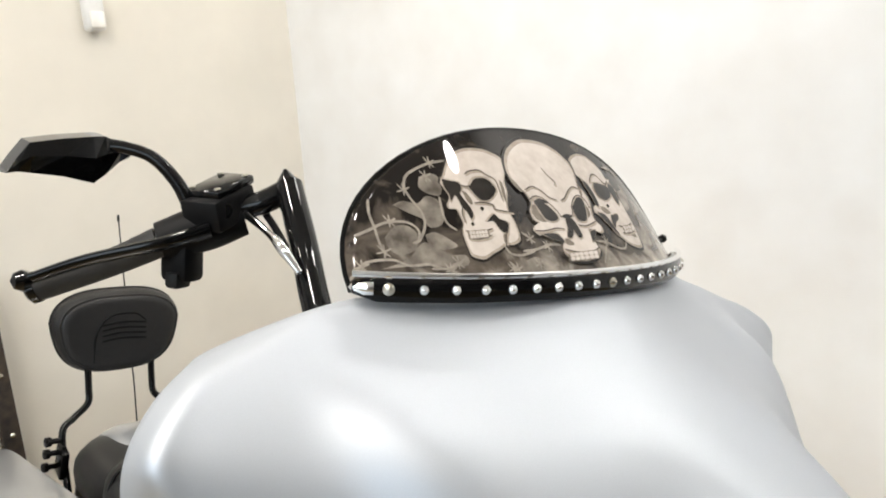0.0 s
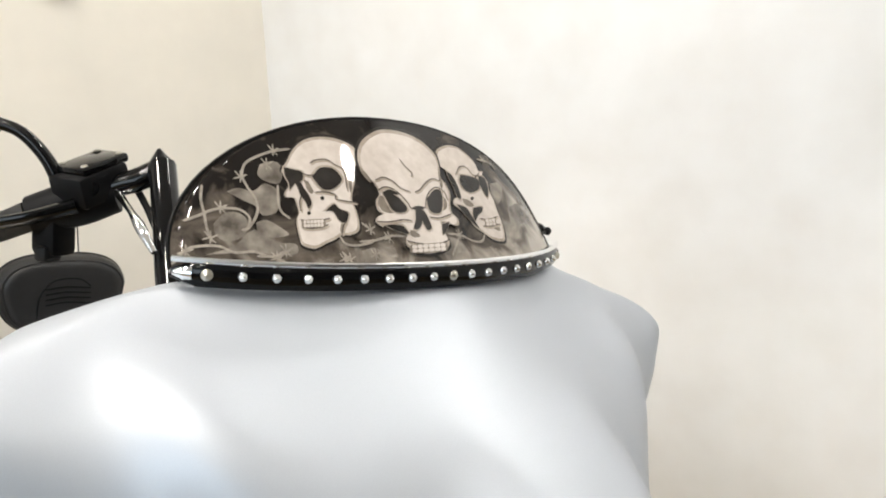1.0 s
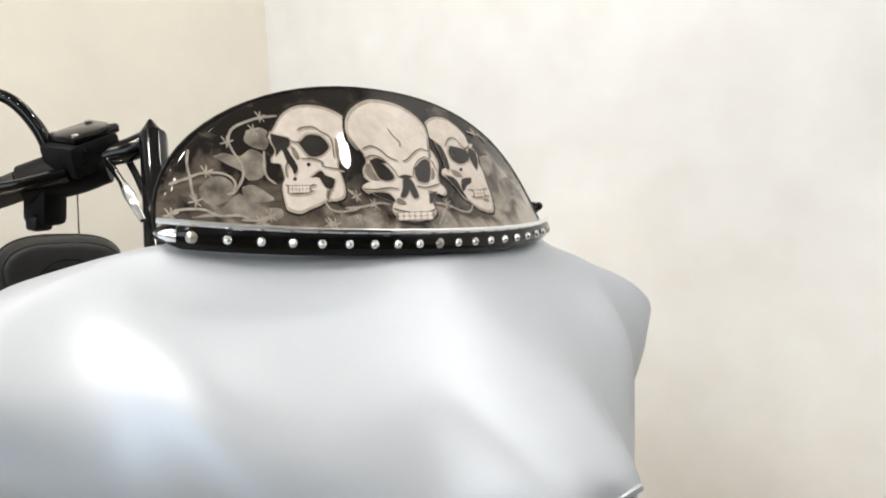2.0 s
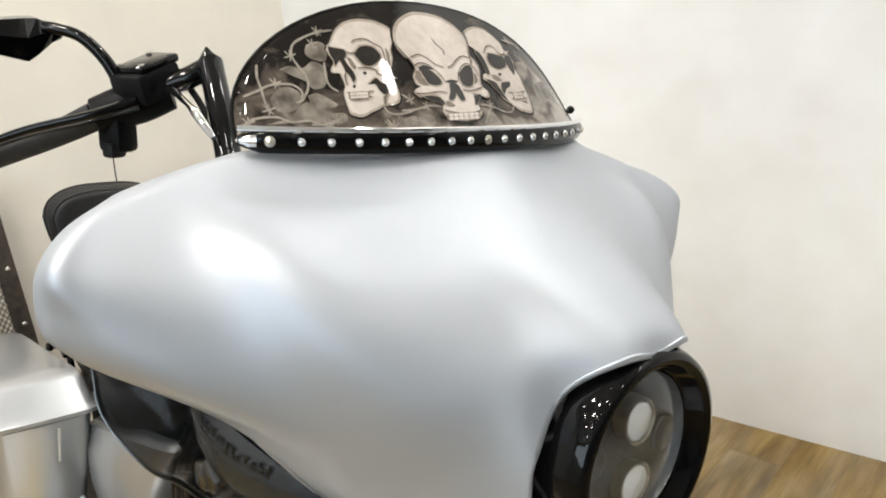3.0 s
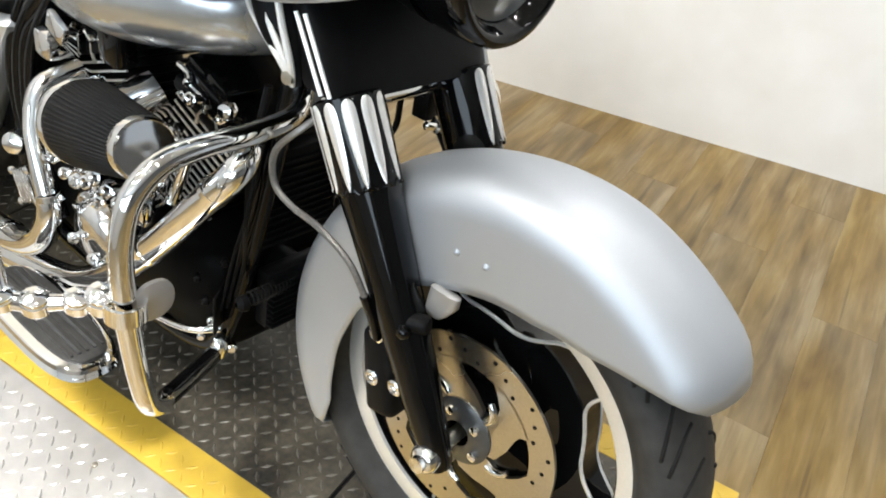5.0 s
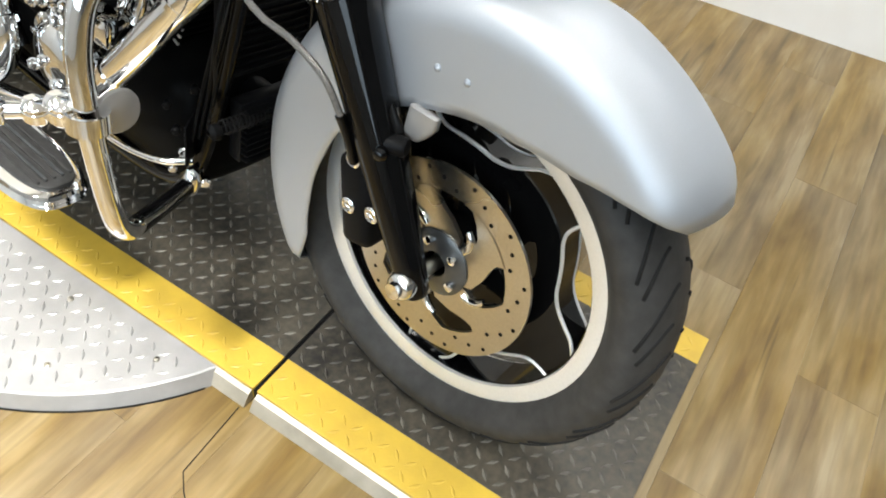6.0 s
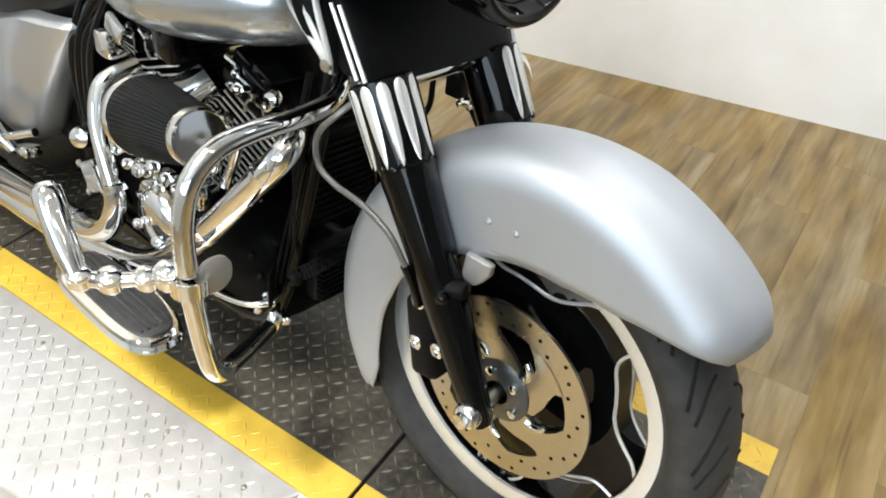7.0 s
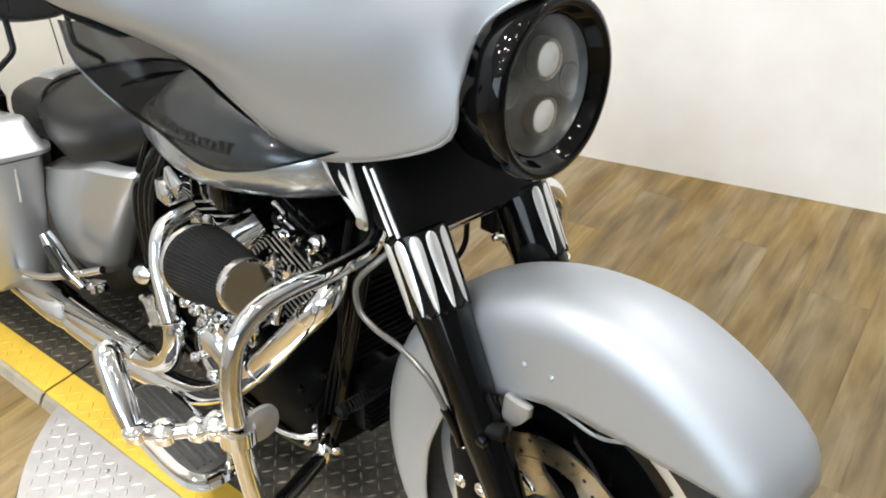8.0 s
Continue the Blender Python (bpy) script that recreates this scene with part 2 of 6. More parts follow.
# ---------- mesh tools ----------
def finish(name, bm, mat, smooth=True, facing=None):
    me = bpy.data.meshes.new(name)
    bmesh.ops.recalc_face_normals(bm, faces=bm.faces[:])
    if facing:
        bm.normal_update()
        if sum((f.normal * f.calc_area() for f in bm.faces), Vector()).dot(Vector(facing)) < 0:
            bmesh.ops.reverse_faces(bm, faces=bm.faces[:])
    bm.to_mesh(me)
    bm.free()
    me.materials.append(mat)
    for p in me.polygons:
        p.use_smooth = smooth
    return me


def part(name, bm, mat, parent, label="", smooth=True, sharp=40, facing=None):
    """Links a bmesh as one mesh object under a thing or a part."""
    me = finish(name, bm, mat, smooth, facing)
    if smooth and sharp:
        me.set_sharp_from_angle(angle=radians(sharp))
    ob = new(name, me)
    ob.parent = parent
    return tagged(ob, label)


def V(*p):
    return Vector(p)


def spline(points, steps=6):
    """Catmull-Rom through the points."""
    pts = [Vector(p) for p in points]
    ext = [2 * pts[0] - pts[1]] + pts + [2 * pts[-1] - pts[-2]]
    out = []
    for i in range(1, len(ext) - 2):
        a, b, c, d = ext[i - 1:i + 3]
        for k in range(steps):
            t = k / steps
            out.append(0.5 * (2 * b + (c - a) * t + (2 * a - 5 * b + 4 * c - d) * t * t + (3 * b - a - 3 * c + d) * t ** 3))
    return out + [pts[-1]]


def sheet(rows, bm=None, closed=False, caps=False):
    """Faces between rows of points; closed joins each row's end to its start."""
    bm = bm or bmesh.new()
    grid = [[bm.verts.new(p) for p in r] for r in rows]
    n = len(rows[0])
    for a, b in zip(grid, grid[1:]):
        for j in range(n if closed else n - 1):
            k = (j + 1) % n
            try:
                bm.faces.new((a[j], a[k], b[k], b[j]))
            except ValueError:
                pass
    if caps:
        bm.faces.new(grid[0][::-1])
        bm.faces.new(grid[-1])
    return bm


def tube(points, radius, seg=12, steps=6, bm=None, flat=1.0):
    """A pipe along a smooth line; radius: one number or one for each point."""
    line = spline(points, steps) if steps > 1 else [Vector(p) for p in points]
    if isinstance(radius, (int, float)):
        rad = [radius] * len(line)
    else:
        rad = [v[0] for v in spline([(r, 0, 0) for r in radius], steps)] if steps > 1 else list(radius)
    rows, side = [], None
    for i, p in enumerate(line):
        d = (line[min(i + 1, len(line) - 1)] - line[max(i - 1, 0)]).normalized()
        if side is None:
            side = d.orthogonal().normalized()
        side = (side - d * side.dot(d)).normalized()
        up = d.cross(side)
        rows.append([p + rad[i] * (math.cos(2 * math.pi * k / seg) * side + flat * math.sin(2 * math.pi * k / seg) * up) for k in range(seg)])
    return sheet(rows, bm, closed=True, caps=True)


def lathe(profile, centre, axis, seg=32, bm=None, caps=False):
    """Turns (along, radius) pairs about an axis through centre."""
    c, a = Vector(centre), Vector(axis).normalized()
    s = a.orthogonal().normalized()
    u = a.cross(s)
    rows = [[c + a * h + max(r, 1e-4) * (math.cos(2 * math.pi * k / seg) * s + math.sin(2 * math.pi * k / seg) * u) for k in range(seg)] for h, r in profile]
    return sheet(rows, bm, closed=True, caps=caps)


def box(size, centre, bevel=0.0, turn=None, bm=None, segments=2):
    tmp = bmesh.new()
    bmesh.ops.create_cube(tmp, size=1)
    bmesh.ops.scale(tmp, vec=size, verts=tmp.verts)
    if bevel:
        bmesh.ops.bevel(tmp, geom=tmp.edges[:], offset=bevel, segments=segments, affect="EDGES", profile=0.5)
    m = Matrix.Translation(centre) @ (turn.to_4x4() if turn else Matrix())
    bmesh.ops.transform(tmp, matrix=m, verts=tmp.verts)
    if bm is None:
        return tmp
    me = bpy.data.meshes.new("join")
    tmp.to_mesh(me)
    tmp.free()
    bm.from_mesh(me)
    bpy.data.meshes.remove(me)
    return bm


def lean(d):
    """Turn that brings local z along d and keeps local y across the bike."""
    z = Vector(d).normalized()
    x = Vector((0, 1, 0)).cross(z)
    return Matrix((x, (0, 1, 0), z)).transposed()


def oval(w, h, n=28, power=2.5):
    out = []
    for k in range(n):
        a = 2 * math.pi * k / n
        c, s = math.cos(a), math.sin(a)
        out.append((w * math.copysign(abs(c) ** (2 / power), c), h * math.copysign(abs(s) ** (2 / power), s)))
    return out


def thick(ob, t, offset=-1.0):
    m = ob.modifiers.new("thickness", "SOLIDIFY")
    m.thickness, m.offset, m.use_even_offset = t, offset, False
    return ob


# ---------- room ----------
WALL_Y, WALL_SLOPE, FLOOR_Z, CORNER_X = 1.670, 0.0933, -0.03, -2.42


def wall_y(x):
    return WALL_Y + WALL_SLOPE * x


def setting(name, bm, mat, label, category, smooth=False):
    return tagged(new(name, finish(name, bm, mat, smooth)), label, category, kind="structure")


def slab(a, b, thickness, z0, z1):
    """Upright wall from plan point a to b, its thickness to the left of that way."""
    a, b = Vector((*a, 0)), Vector((*b, 0))
    n = Vector((-(b - a).y, (b - a).x, 0)).normalized() * thickness
    bm = bmesh.new()
    lo = [bm.verts.new((p.x, p.y, z0)) for p in (a, b, b + n, a + n)]
    hi = [bm.verts.new((p.x, p.y, z1)) for p in (a, b, b + n, a + n)]
    bm.faces.new(lo[::-1])
    bm.faces.new(hi)
    for i in range(4):
        bm.faces.new((lo[i], lo[(i + 1) % 4], hi[(i + 1) % 4], hi[i]))
    return bm


X1, Y0 = 4.6, -4.4
setting("wall_north", slab((X1, wall_y(X1)), (CORNER_X, wall_y(CORNER_X)), -0.12, -0.06, CEIL), WALL, "plain white painted wall behind the motorcycle", "wall")
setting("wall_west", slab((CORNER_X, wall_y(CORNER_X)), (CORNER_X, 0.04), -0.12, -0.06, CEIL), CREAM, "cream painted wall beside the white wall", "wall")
# out-of-view walls added to close the room and steer what chrome reflects
setting("wall_southwest", slab((CORNER_X, 0.04), (CORNER_X, Y0), -0.12, -0.06, CEIL), PALE_WALL, "unseen pale wall, its tone set for the motorcycle's reflections", "wall")
setting("wall_south", slab((CORNER_X, Y0), (X1, Y0), -0.12, -0.06, CEIL), PALE_WALL, "unseen pale wall, its tone set for the motorcycle's reflections", "wall")
setting("wall_east", slab((X1, Y0), (X1, wall_y(X1)), -0.12, -0.06, CEIL), DARK_WALL, "unseen wall, toned dark to put dark stripes in the chrome", "wall")
setting("ceiling", box((X1 - CORNER_X + 0.4, 7.2, 0.1), ((X1 + CORNER_X) / 2, -1.2, CEIL + 0.05)), CEILING, "plain white ceiling", "ceiling")
floor = setting("floor", box((X1 - CORNER_X + 0.4, 7.2, 0.1), ((X1 + CORNER_X) / 2, -1.2, FLOOR_Z - 0.056)), RUST, "wood-look plank floor round a motorcycle lift", "floor")

# sensor high on the cream wall
sensor = tagged(new("wall_sensor"), "small white plastic sensor on the cream wall", "sensor")
sensor.location = (CORNER_X, 0.658, 1.700)
part("housing", box((0.05, 0.062, 0.115), (0.022, 0, 0), 0.016, segments=3), WHITE, sensor)
part("window", box((0.012, 0.044, 0.05), (0.048, 0, -0.022), 0.005), LED, sensor, "translucent white sensor window")

# steel framed mesh panel leaning on the cream wall
rack = tagged(new("mesh_panel"), "rusty steel frame with expanded metal mesh against the wall", "panel")
rack.matrix_world = pose(CORNER_X + 0.09, -0.10, FLOOR_Z, 0, 0, 0)
for py in (0.27, -0.45):
    post = part("post", box((0.04, 0.05, 0.98), (0, py, 0.49), 0.004), RUST, rack)
    for k in range(5):
        part("rivet", lathe([(0, 0.009), (0.004, 0.008), (0.007, 0.004), (0.008, 0)], (0.02, py, 0.12 + 0.19 * k), (1, 0, 0), 10), STEEL, post, "bright rivet head")
for pz in (0.06, 0.955):
    part("rail", box((0.04, 0.68, 0.05), (0, -0.09, pz), 0.004), RUST, rack)
mesh = bmesh.new()
for i in range(150):
    for sgn in (1, -1):
        y0 = -0.09 + 0.0175 * (i - 75)
        y1 = y0 + sgn * 0.62
        ya, yb = max(-0.43, min(0.25, y0)), max(-0.43, min(0.25, y1))
        if abs(yb - ya) < 0.01:
            continue
        za, zb = (0.08 + (y - y0) / (y1 - y0) * 0.86 for y in (ya, yb))
        tube([(0.002 * sgn, ya, za), (0.002 * sgn, yb, zb)], 0.0021, 4, 1, mesh)
part("mesh", mesh, STEEL, rack, "bright expanded metal mesh", smooth=False)

# ---------- motorcycle ----------
BIKE = pose(0, 0, 0.316, -9.05, 0, -7.69)
HUB = 0.318
bike = tagged(new("motorcycle"), "silver touring motorcycle with batwing fairing leaning on its stand", "motorcycle")
bike.matrix_world = BIKE @ Matrix.Translation((0, 0, -HUB))


def bike_part(name, bm, mat, label="", smooth=True, sharp=40, facing=None):
    ob = part(name, bm, mat, bike, label, smooth, sharp, facing)
    ob.location = (0, 0, HUB)
    return ob


# --- fairing: sections from the middle outwards, top to bottom
def section(*pts):
    return spline(pts, 6)


half = [
    section((-0.368, 0.000, 0.894), (-0.333, 0.000, 0.870), (-0.277, 0.000, 0.834), (-0.212, 0.000, 0.799), (-0.151, 0.000, 0.766), (-0.117, 0.000, 0.743), (-0.103, 0.000, 0.720)),
    section((-0.373, 0.060, 0.894), (-0.339, 0.063, 0.866), (-0.282, 0.066, 0.830), (-0.216, 0.066, 0.796), (-0.155, 0.062, 0.761), (-0.121, 0.054, 0.741), (-0.103, 0.050, 0.725)),
    section((-0.389, 0.130, 0.892), (-0.354, 0.138, 0.858), (-0.297, 0.141, 0.821), (-0.236, 0.131, 0.784), (-0.187, 0.115, 0.744), (-0.159, 0.105, 0.720), (-0.140, 0.092, 0.689)),
    section((-0.416, 0.192, 0.892), (-0.376, 0.210, 0.855), (-0.311, 0.213, 0.812), (-0.250, 0.195, 0.770), (-0.196, 0.163, 0.718), (-0.164, 0.139, 0.677), (-0.141, 0.124, 0.629)),
    section((-0.446, 0.251, 0.893), (-0.401, 0.276, 0.852), (-0.321, 0.284, 0.808), (-0.268, 0.261, 0.751), (-0.222, 0.215, 0.681), (-0.191, 0.165, 0.613), (-0.162, 0.132, 0.555)),
    section((-0.470, 0.290, 0.881), (-0.432, 0.335, 0.859), (-0.367, 0.345, 0.802), (-0.320, 0.322, 0.735), (-0.287, 0.277, 0.656), (-0.289, 0.236, 0.583), (-0.310, 0.202, 0.514)),
    section((-0.482, 0.335, 0.866), (-0.432, 0.384, 0.849), (-0.390, 0.428, 0.803), (-0.368, 0.416, 0.747), (-0.346, 0.375, 0.691), (-0.345, 0.319, 0.642), (-0.347, 0.283, 0.596)),
    section((-0.490, 0.372, 0.852), (-0.432, 0.420, 0.840), (-0.400, 0.458, 0.806), (-0.401, 0.455, 0.765), (-0.397, 0.441, 0.722), (-0.392, 0.395, 0.687), (-0.365, 0.335, 0.666)),
    section((-0.500, 0.385, 0.842), (-0.462, 0.432, 0.826), (-0.440, 0.460, 0.800), (-0.438, 0.466, 0.767), (-0.437, 0.459, 0.732), (-0.426, 0.427, 0.704), (-0.401, 0.385, 0.684)),
]


def swell(p):
    """The left wing stands a little prouder than the right one."""
    k = max(0.0, min(1.0, (p.y - 0.24) / 0.16)) * max(0.0, min(1.0, (p.z - 0.66) / 0.09))
    return V(p.x + 0.009 * k, p.y + 0.010 * k, p.z - 0.012 * k)


full = [[V(p.x, -p.y, p.z) for p in s] for s in half[:0:-1]] + [[swell(p) for p in s] for s in half]
fairing_rows = [spline([s[i] for s in full], 6) for i in range(len(full[0]))]
fairing = thick(bike_part("fairing", sheet(fairing_rows), SILVER, "silver batwing fairing", facing=(1, 0, 0)), 0.006)
fairing.data.materials.append(PLASTIC)
fairing.modifiers["thickness"].material_offset = 1
edge = [s[-1] for s in full]
rim_line = spline(edge[::1], 5)
part("fairing_edge", tube([p + V(-0.004, 0, 0.002) for p in rim_line], 0.0030, 8, 1), SILVER, fairing)
back = []
for i in range(0, len(half[8]), 3):
    e = half[8][i]
    back.append([V(e.x - 0.055, e.y * k / 10 * 0.93, e.z - 0.022) for k in range(-10, 11)])
thick(bike_part("inner_fairing", sheet(back), PLASTIC, "black inner fairing"), 0.004)


# --- windshield
def screen_x(y, z):
    return -0.366 - 0.8 * y * y - 5.5 * y ** 4 - 0.85 * (z - 0.905)


def on_screen(y, z, lift=0.0):
    n = V(1, 1.6 * y + 22 * y ** 3, 0.85).normalized()
    return V(screen_x(y, z), y, z) + n * lift


rows = []
for i in range(25):
    a = math.radians(89.0 * i / 24)
    z, w = 0.900 + 0.160 * math.sin(a), 0.266 * math.cos(a) ** 0.94
    rows.append([on_screen(w * k / 20, z) for k in range(-20, 21)])
shield = thick(bike_part("windshield", sheet(rows), SCREEN, "dark half-dome windshield printed with grey skulls", facing=(1, 0, 0.8)), 0.004)
outline = [on_screen(0.266 * math.cos(math.radians(a)) ** 0.94 if a < 90 else -0.266 * abs(math.cos(math.radians(a))) ** 0.94, 0.900 + 0.160 * math.sin(math.radians(a)), -0.002) for a in range(0, 181, 5)]
part("screen_edge", tube(outline, 0.003, 6, 1), GLOSS, shield)


def shape(points, lift, steps=3, step=7):
    """A printed shape, its outline in millimetres across and up, cut fine enough to follow the windshield."""
    line = [(p.x / 1000, p.y / 1000) for p in spline([(*p, 0) for p in points] + [(*points[0], 0)], steps)[:-1]]
    bm = bmesh.new()
    bm.faces.new([bm.verts.new((0, y, z)) for y, z in line])
    for axis, lo, hi in (((0, 1, 0), -270, 270), ((0, 0, 1), 890, 1070)):
        for k in range(lo, hi, step * (1 if axis[1] else 2)):
            bmesh.ops.bisect_plane(bm, geom=bm.verts[:] + bm.edges[:] + bm.faces[:], plane_co=Vector(axis) * (k / 1000), plane_no=axis)
    bmesh.ops.triangulate(bm, faces=bm.faces[:])
    for v in bm.verts:
        v.co = on_screen(v.co.y, v.co.z, lift)
    return bm


def stroke(points, width, lift, steps=4):
    """A printed line of even width, in millimetres."""
    line = spline([(y / 1000, z / 1000, 0) for y, z in points], steps)
    rows = []
    for i, p in enumerate(line):
        d = (line[min(i + 1, len(line) - 1)] - line[max(i - 1, 0)]).normalized()
        w = width / 2000 * (0.45 if i in (0, len(line) - 1) else 1.0)
        rows.append([on_screen(p.x + d.y * w * q, p.y - d.x * w * q, lift) for q in (-1, 1)])
    return sheet(rows)


def widened(points, f):
    cy, cz = sum(p[0] for p in points) / len(points), sum(p[1] for p in points) / len(points)
    return [(y + (y - cy) * f, z + (z - cz) * f) for y, z in points]


def skull(outline, darks, shades, lines, teeth, level):
    """One printed skull: dark surround, pale bone, shaded hollows, black sockets and drawn lines."""
    up = 0.0006 + 0.0012 * level
    part("print_outline", shape(widened(outline, 0.045), up), INK, shield, sharp=0, facing=(1, 0, 0.8))
    bone = part("printed_skull", shape(outline, up + 0.0002), BONE_DIM, shield, "printed skull", sharp=0, facing=(1, 0, 0.8))
    part("print_highlight", shape(widened(outline, -0.055), up + 0.0004), BONE, bone, sharp=0, facing=(1, 0, 0.8))
    for p in shades:
        part("print_shade", shape(p, up + 0.0005), SHADE, bone, sharp=0, facing=(1, 0, 0.8))
    for p in darks:
        part("print_shade", shape(widened(p, 0.42), up + 0.0006), BONE_DIM, bone, sharp=0, facing=(1, 0, 0.8))
        part("print_hollow", shape(widened(p, 0.20), up + 0.0010), INK, bone, sharp=0, facing=(1, 0, 0.8))
    for p in lines:
        part("print_line", stroke([(y + 0.7, z - 1.3) for y, z in p], 2.6, up + 0.0007), BONE_DIM, bone, sharp=0, facing=(1, 0, 0.8))
        part("print_line", stroke(p, 1.2, up + 0.0009), LINE, bone, sharp=0, facing=(1, 0, 0.8))
    if teeth:
        (y0, z0), (y1, z1) = teeth[0]
        (y2, z2), (y3, z3) = teeth[-1]
        part("print_shade", shape([(y0 - 1, z0), (y0 / 2 + y2 / 2, z0 / 2 + z2 / 2 + 0.6), (y2 + 1, z2), (y3 + 1, z3), (y1 / 2 + y3 / 2, z1 / 2 + z3 / 2 - 0.6), (y1 - 1, z1)], up + 0.0010), SHADE, bone, sharp=0, facing=(1, 0, 0.8))
    for (ta, ba), (tb, bb) in zip(teeth, teeth[1:]):
        mid_a, mid_b = ((ta[0] + ba[0]) / 2, (ta[1] + ba[1]) / 2), ((tb[0] + bb[0]) / 2, (tb[1] + bb[1]) / 2)
        for q0, q1, q2, q3 in ((ta, tb, mid_b, mid_a), (mid_a, mid_b, bb, ba)):
            part("printed_tooth", shape(widened([q0, q1, q2, q3], -0.20), up + 0.0013), BONE, bone, sharp=0, facing=(1, 0, 0.8))


skull([(-147.7, 1000.9), (-142.9, 1005.7), (-136.1, 1014), (-128.7, 1021.5), (-115.3, 1029.7), (-98, 1033.9), (-80.2, 1033.6), (-66, 1029.4), (-59, 1023.2), (-62.5, 1012.5), (-71.2, 1001.5), (-75, 990.1), (-80.9, 981.9), (-85.7, 972.9), (-85.3, 964.3), (-86.2, 953.6), (-90.8, 943.9), (-102, 940.2), (-110.4, 940.1), (-118.8, 936.2), (-129.2, 932.6), (-140.8, 927.9), (-148.1, 928.4), (-153.6, 931.1), (-153.5, 938.1), (-152.7, 947.2), (-150.7, 953.5), (-146.8, 958.9), (-146.3, 967.2), (-146.9, 972.3), (-154.3, 972.7), (-154.1, 976.9), (-149.4, 981.6), (-146.5, 987.1), (-148.2, 992.3), (-150.7, 996.3)],
      [[(-146.1, 998.9), (-138.8, 997.5), (-132, 996), (-134.2, 989.3), (-141.2, 986.5), (-146.7, 981.8), (-146.1, 987.1), (-147.5, 992.3)],
       [(-118.5, 992.9), (-108.7, 1000.3), (-97.6, 1000.7), (-93.1, 996.3), (-92.6, 990.8), (-102.5, 984.1), (-110.2, 982.8), (-114.8, 985.2)],
       [(-140.4, 985.6), (-135.5, 985.6), (-134.1, 980.8), (-132, 975.7), (-131.7, 969.8), (-135.9, 965.3), (-136.6, 970.1), (-138.9, 975.1), (-139.2, 981)],
       [(-118.2, 960.4), (-107.7, 966.6), (-104.3, 963), (-97.5, 960.3), (-101, 954.4), (-105.8, 952.4), (-109, 955.4), (-111, 960.9)],
       [(-120, 973.3), (-117.6, 974.8), (-116.2, 973.4), (-118.7, 971.5)],
       [(-138.5, 958.9), (-136.2, 960.3), (-135.4, 958.7), (-137.7, 957.3)]],
      [[(-130.7, 990.3), (-126.6, 987.7), (-124.8, 979.5), (-128.2, 976.9), (-130.9, 981.7)],
       [(-78.9, 1002), (-76, 998.9), (-79, 988.6), (-84.6, 979.4), (-83.2, 988.3)],
       [(-108, 949.8), (-103.3, 951.5), (-108.6, 942.3), (-111.1, 943.4)]],
      [[(-118.7, 1006), (-111.5, 1009.5), (-98.9, 1010.8), (-91.8, 1006.4), (-84.3, 1002.6), (-85.1, 992.6), (-87.9, 981.4)],
       [(-131.3, 996), (-125, 994.3), (-117.7, 995.1), (-109.7, 999.8)],
       [(-124.7, 978.4), (-112.8, 979), (-102.7, 977), (-103.1, 972.7), (-81.8, 969.9)],
       [(-148.2, 952.6), (-140.4, 951.8), (-129.2, 952.1), (-116.7, 955.1)],
       [(-148.9, 945.9), (-140.4, 945.2), (-131.2, 946.3), (-121.1, 949)],
       [(-100.4, 952.8), (-105.9, 948.2), (-110.4, 940.1)],
       [(-138.2, 975.2), (-142.6, 968.5), (-144.3, 960.1)]],
      [[(-145.1, 952), (-147.1, 945.4)],
       [(-141.8, 952.3), (-143.8, 945.6)],
       [(-138.4, 952.5), (-140.4, 945.8)],
       [(-135, 952.8), (-137, 946.1)],
       [(-131.6, 953), (-133.6, 946.3)],
       [(-128.1, 953.2), (-130.2, 946.5)],
       [(-124.6, 953.5), (-126.7, 946.8)]], 0)
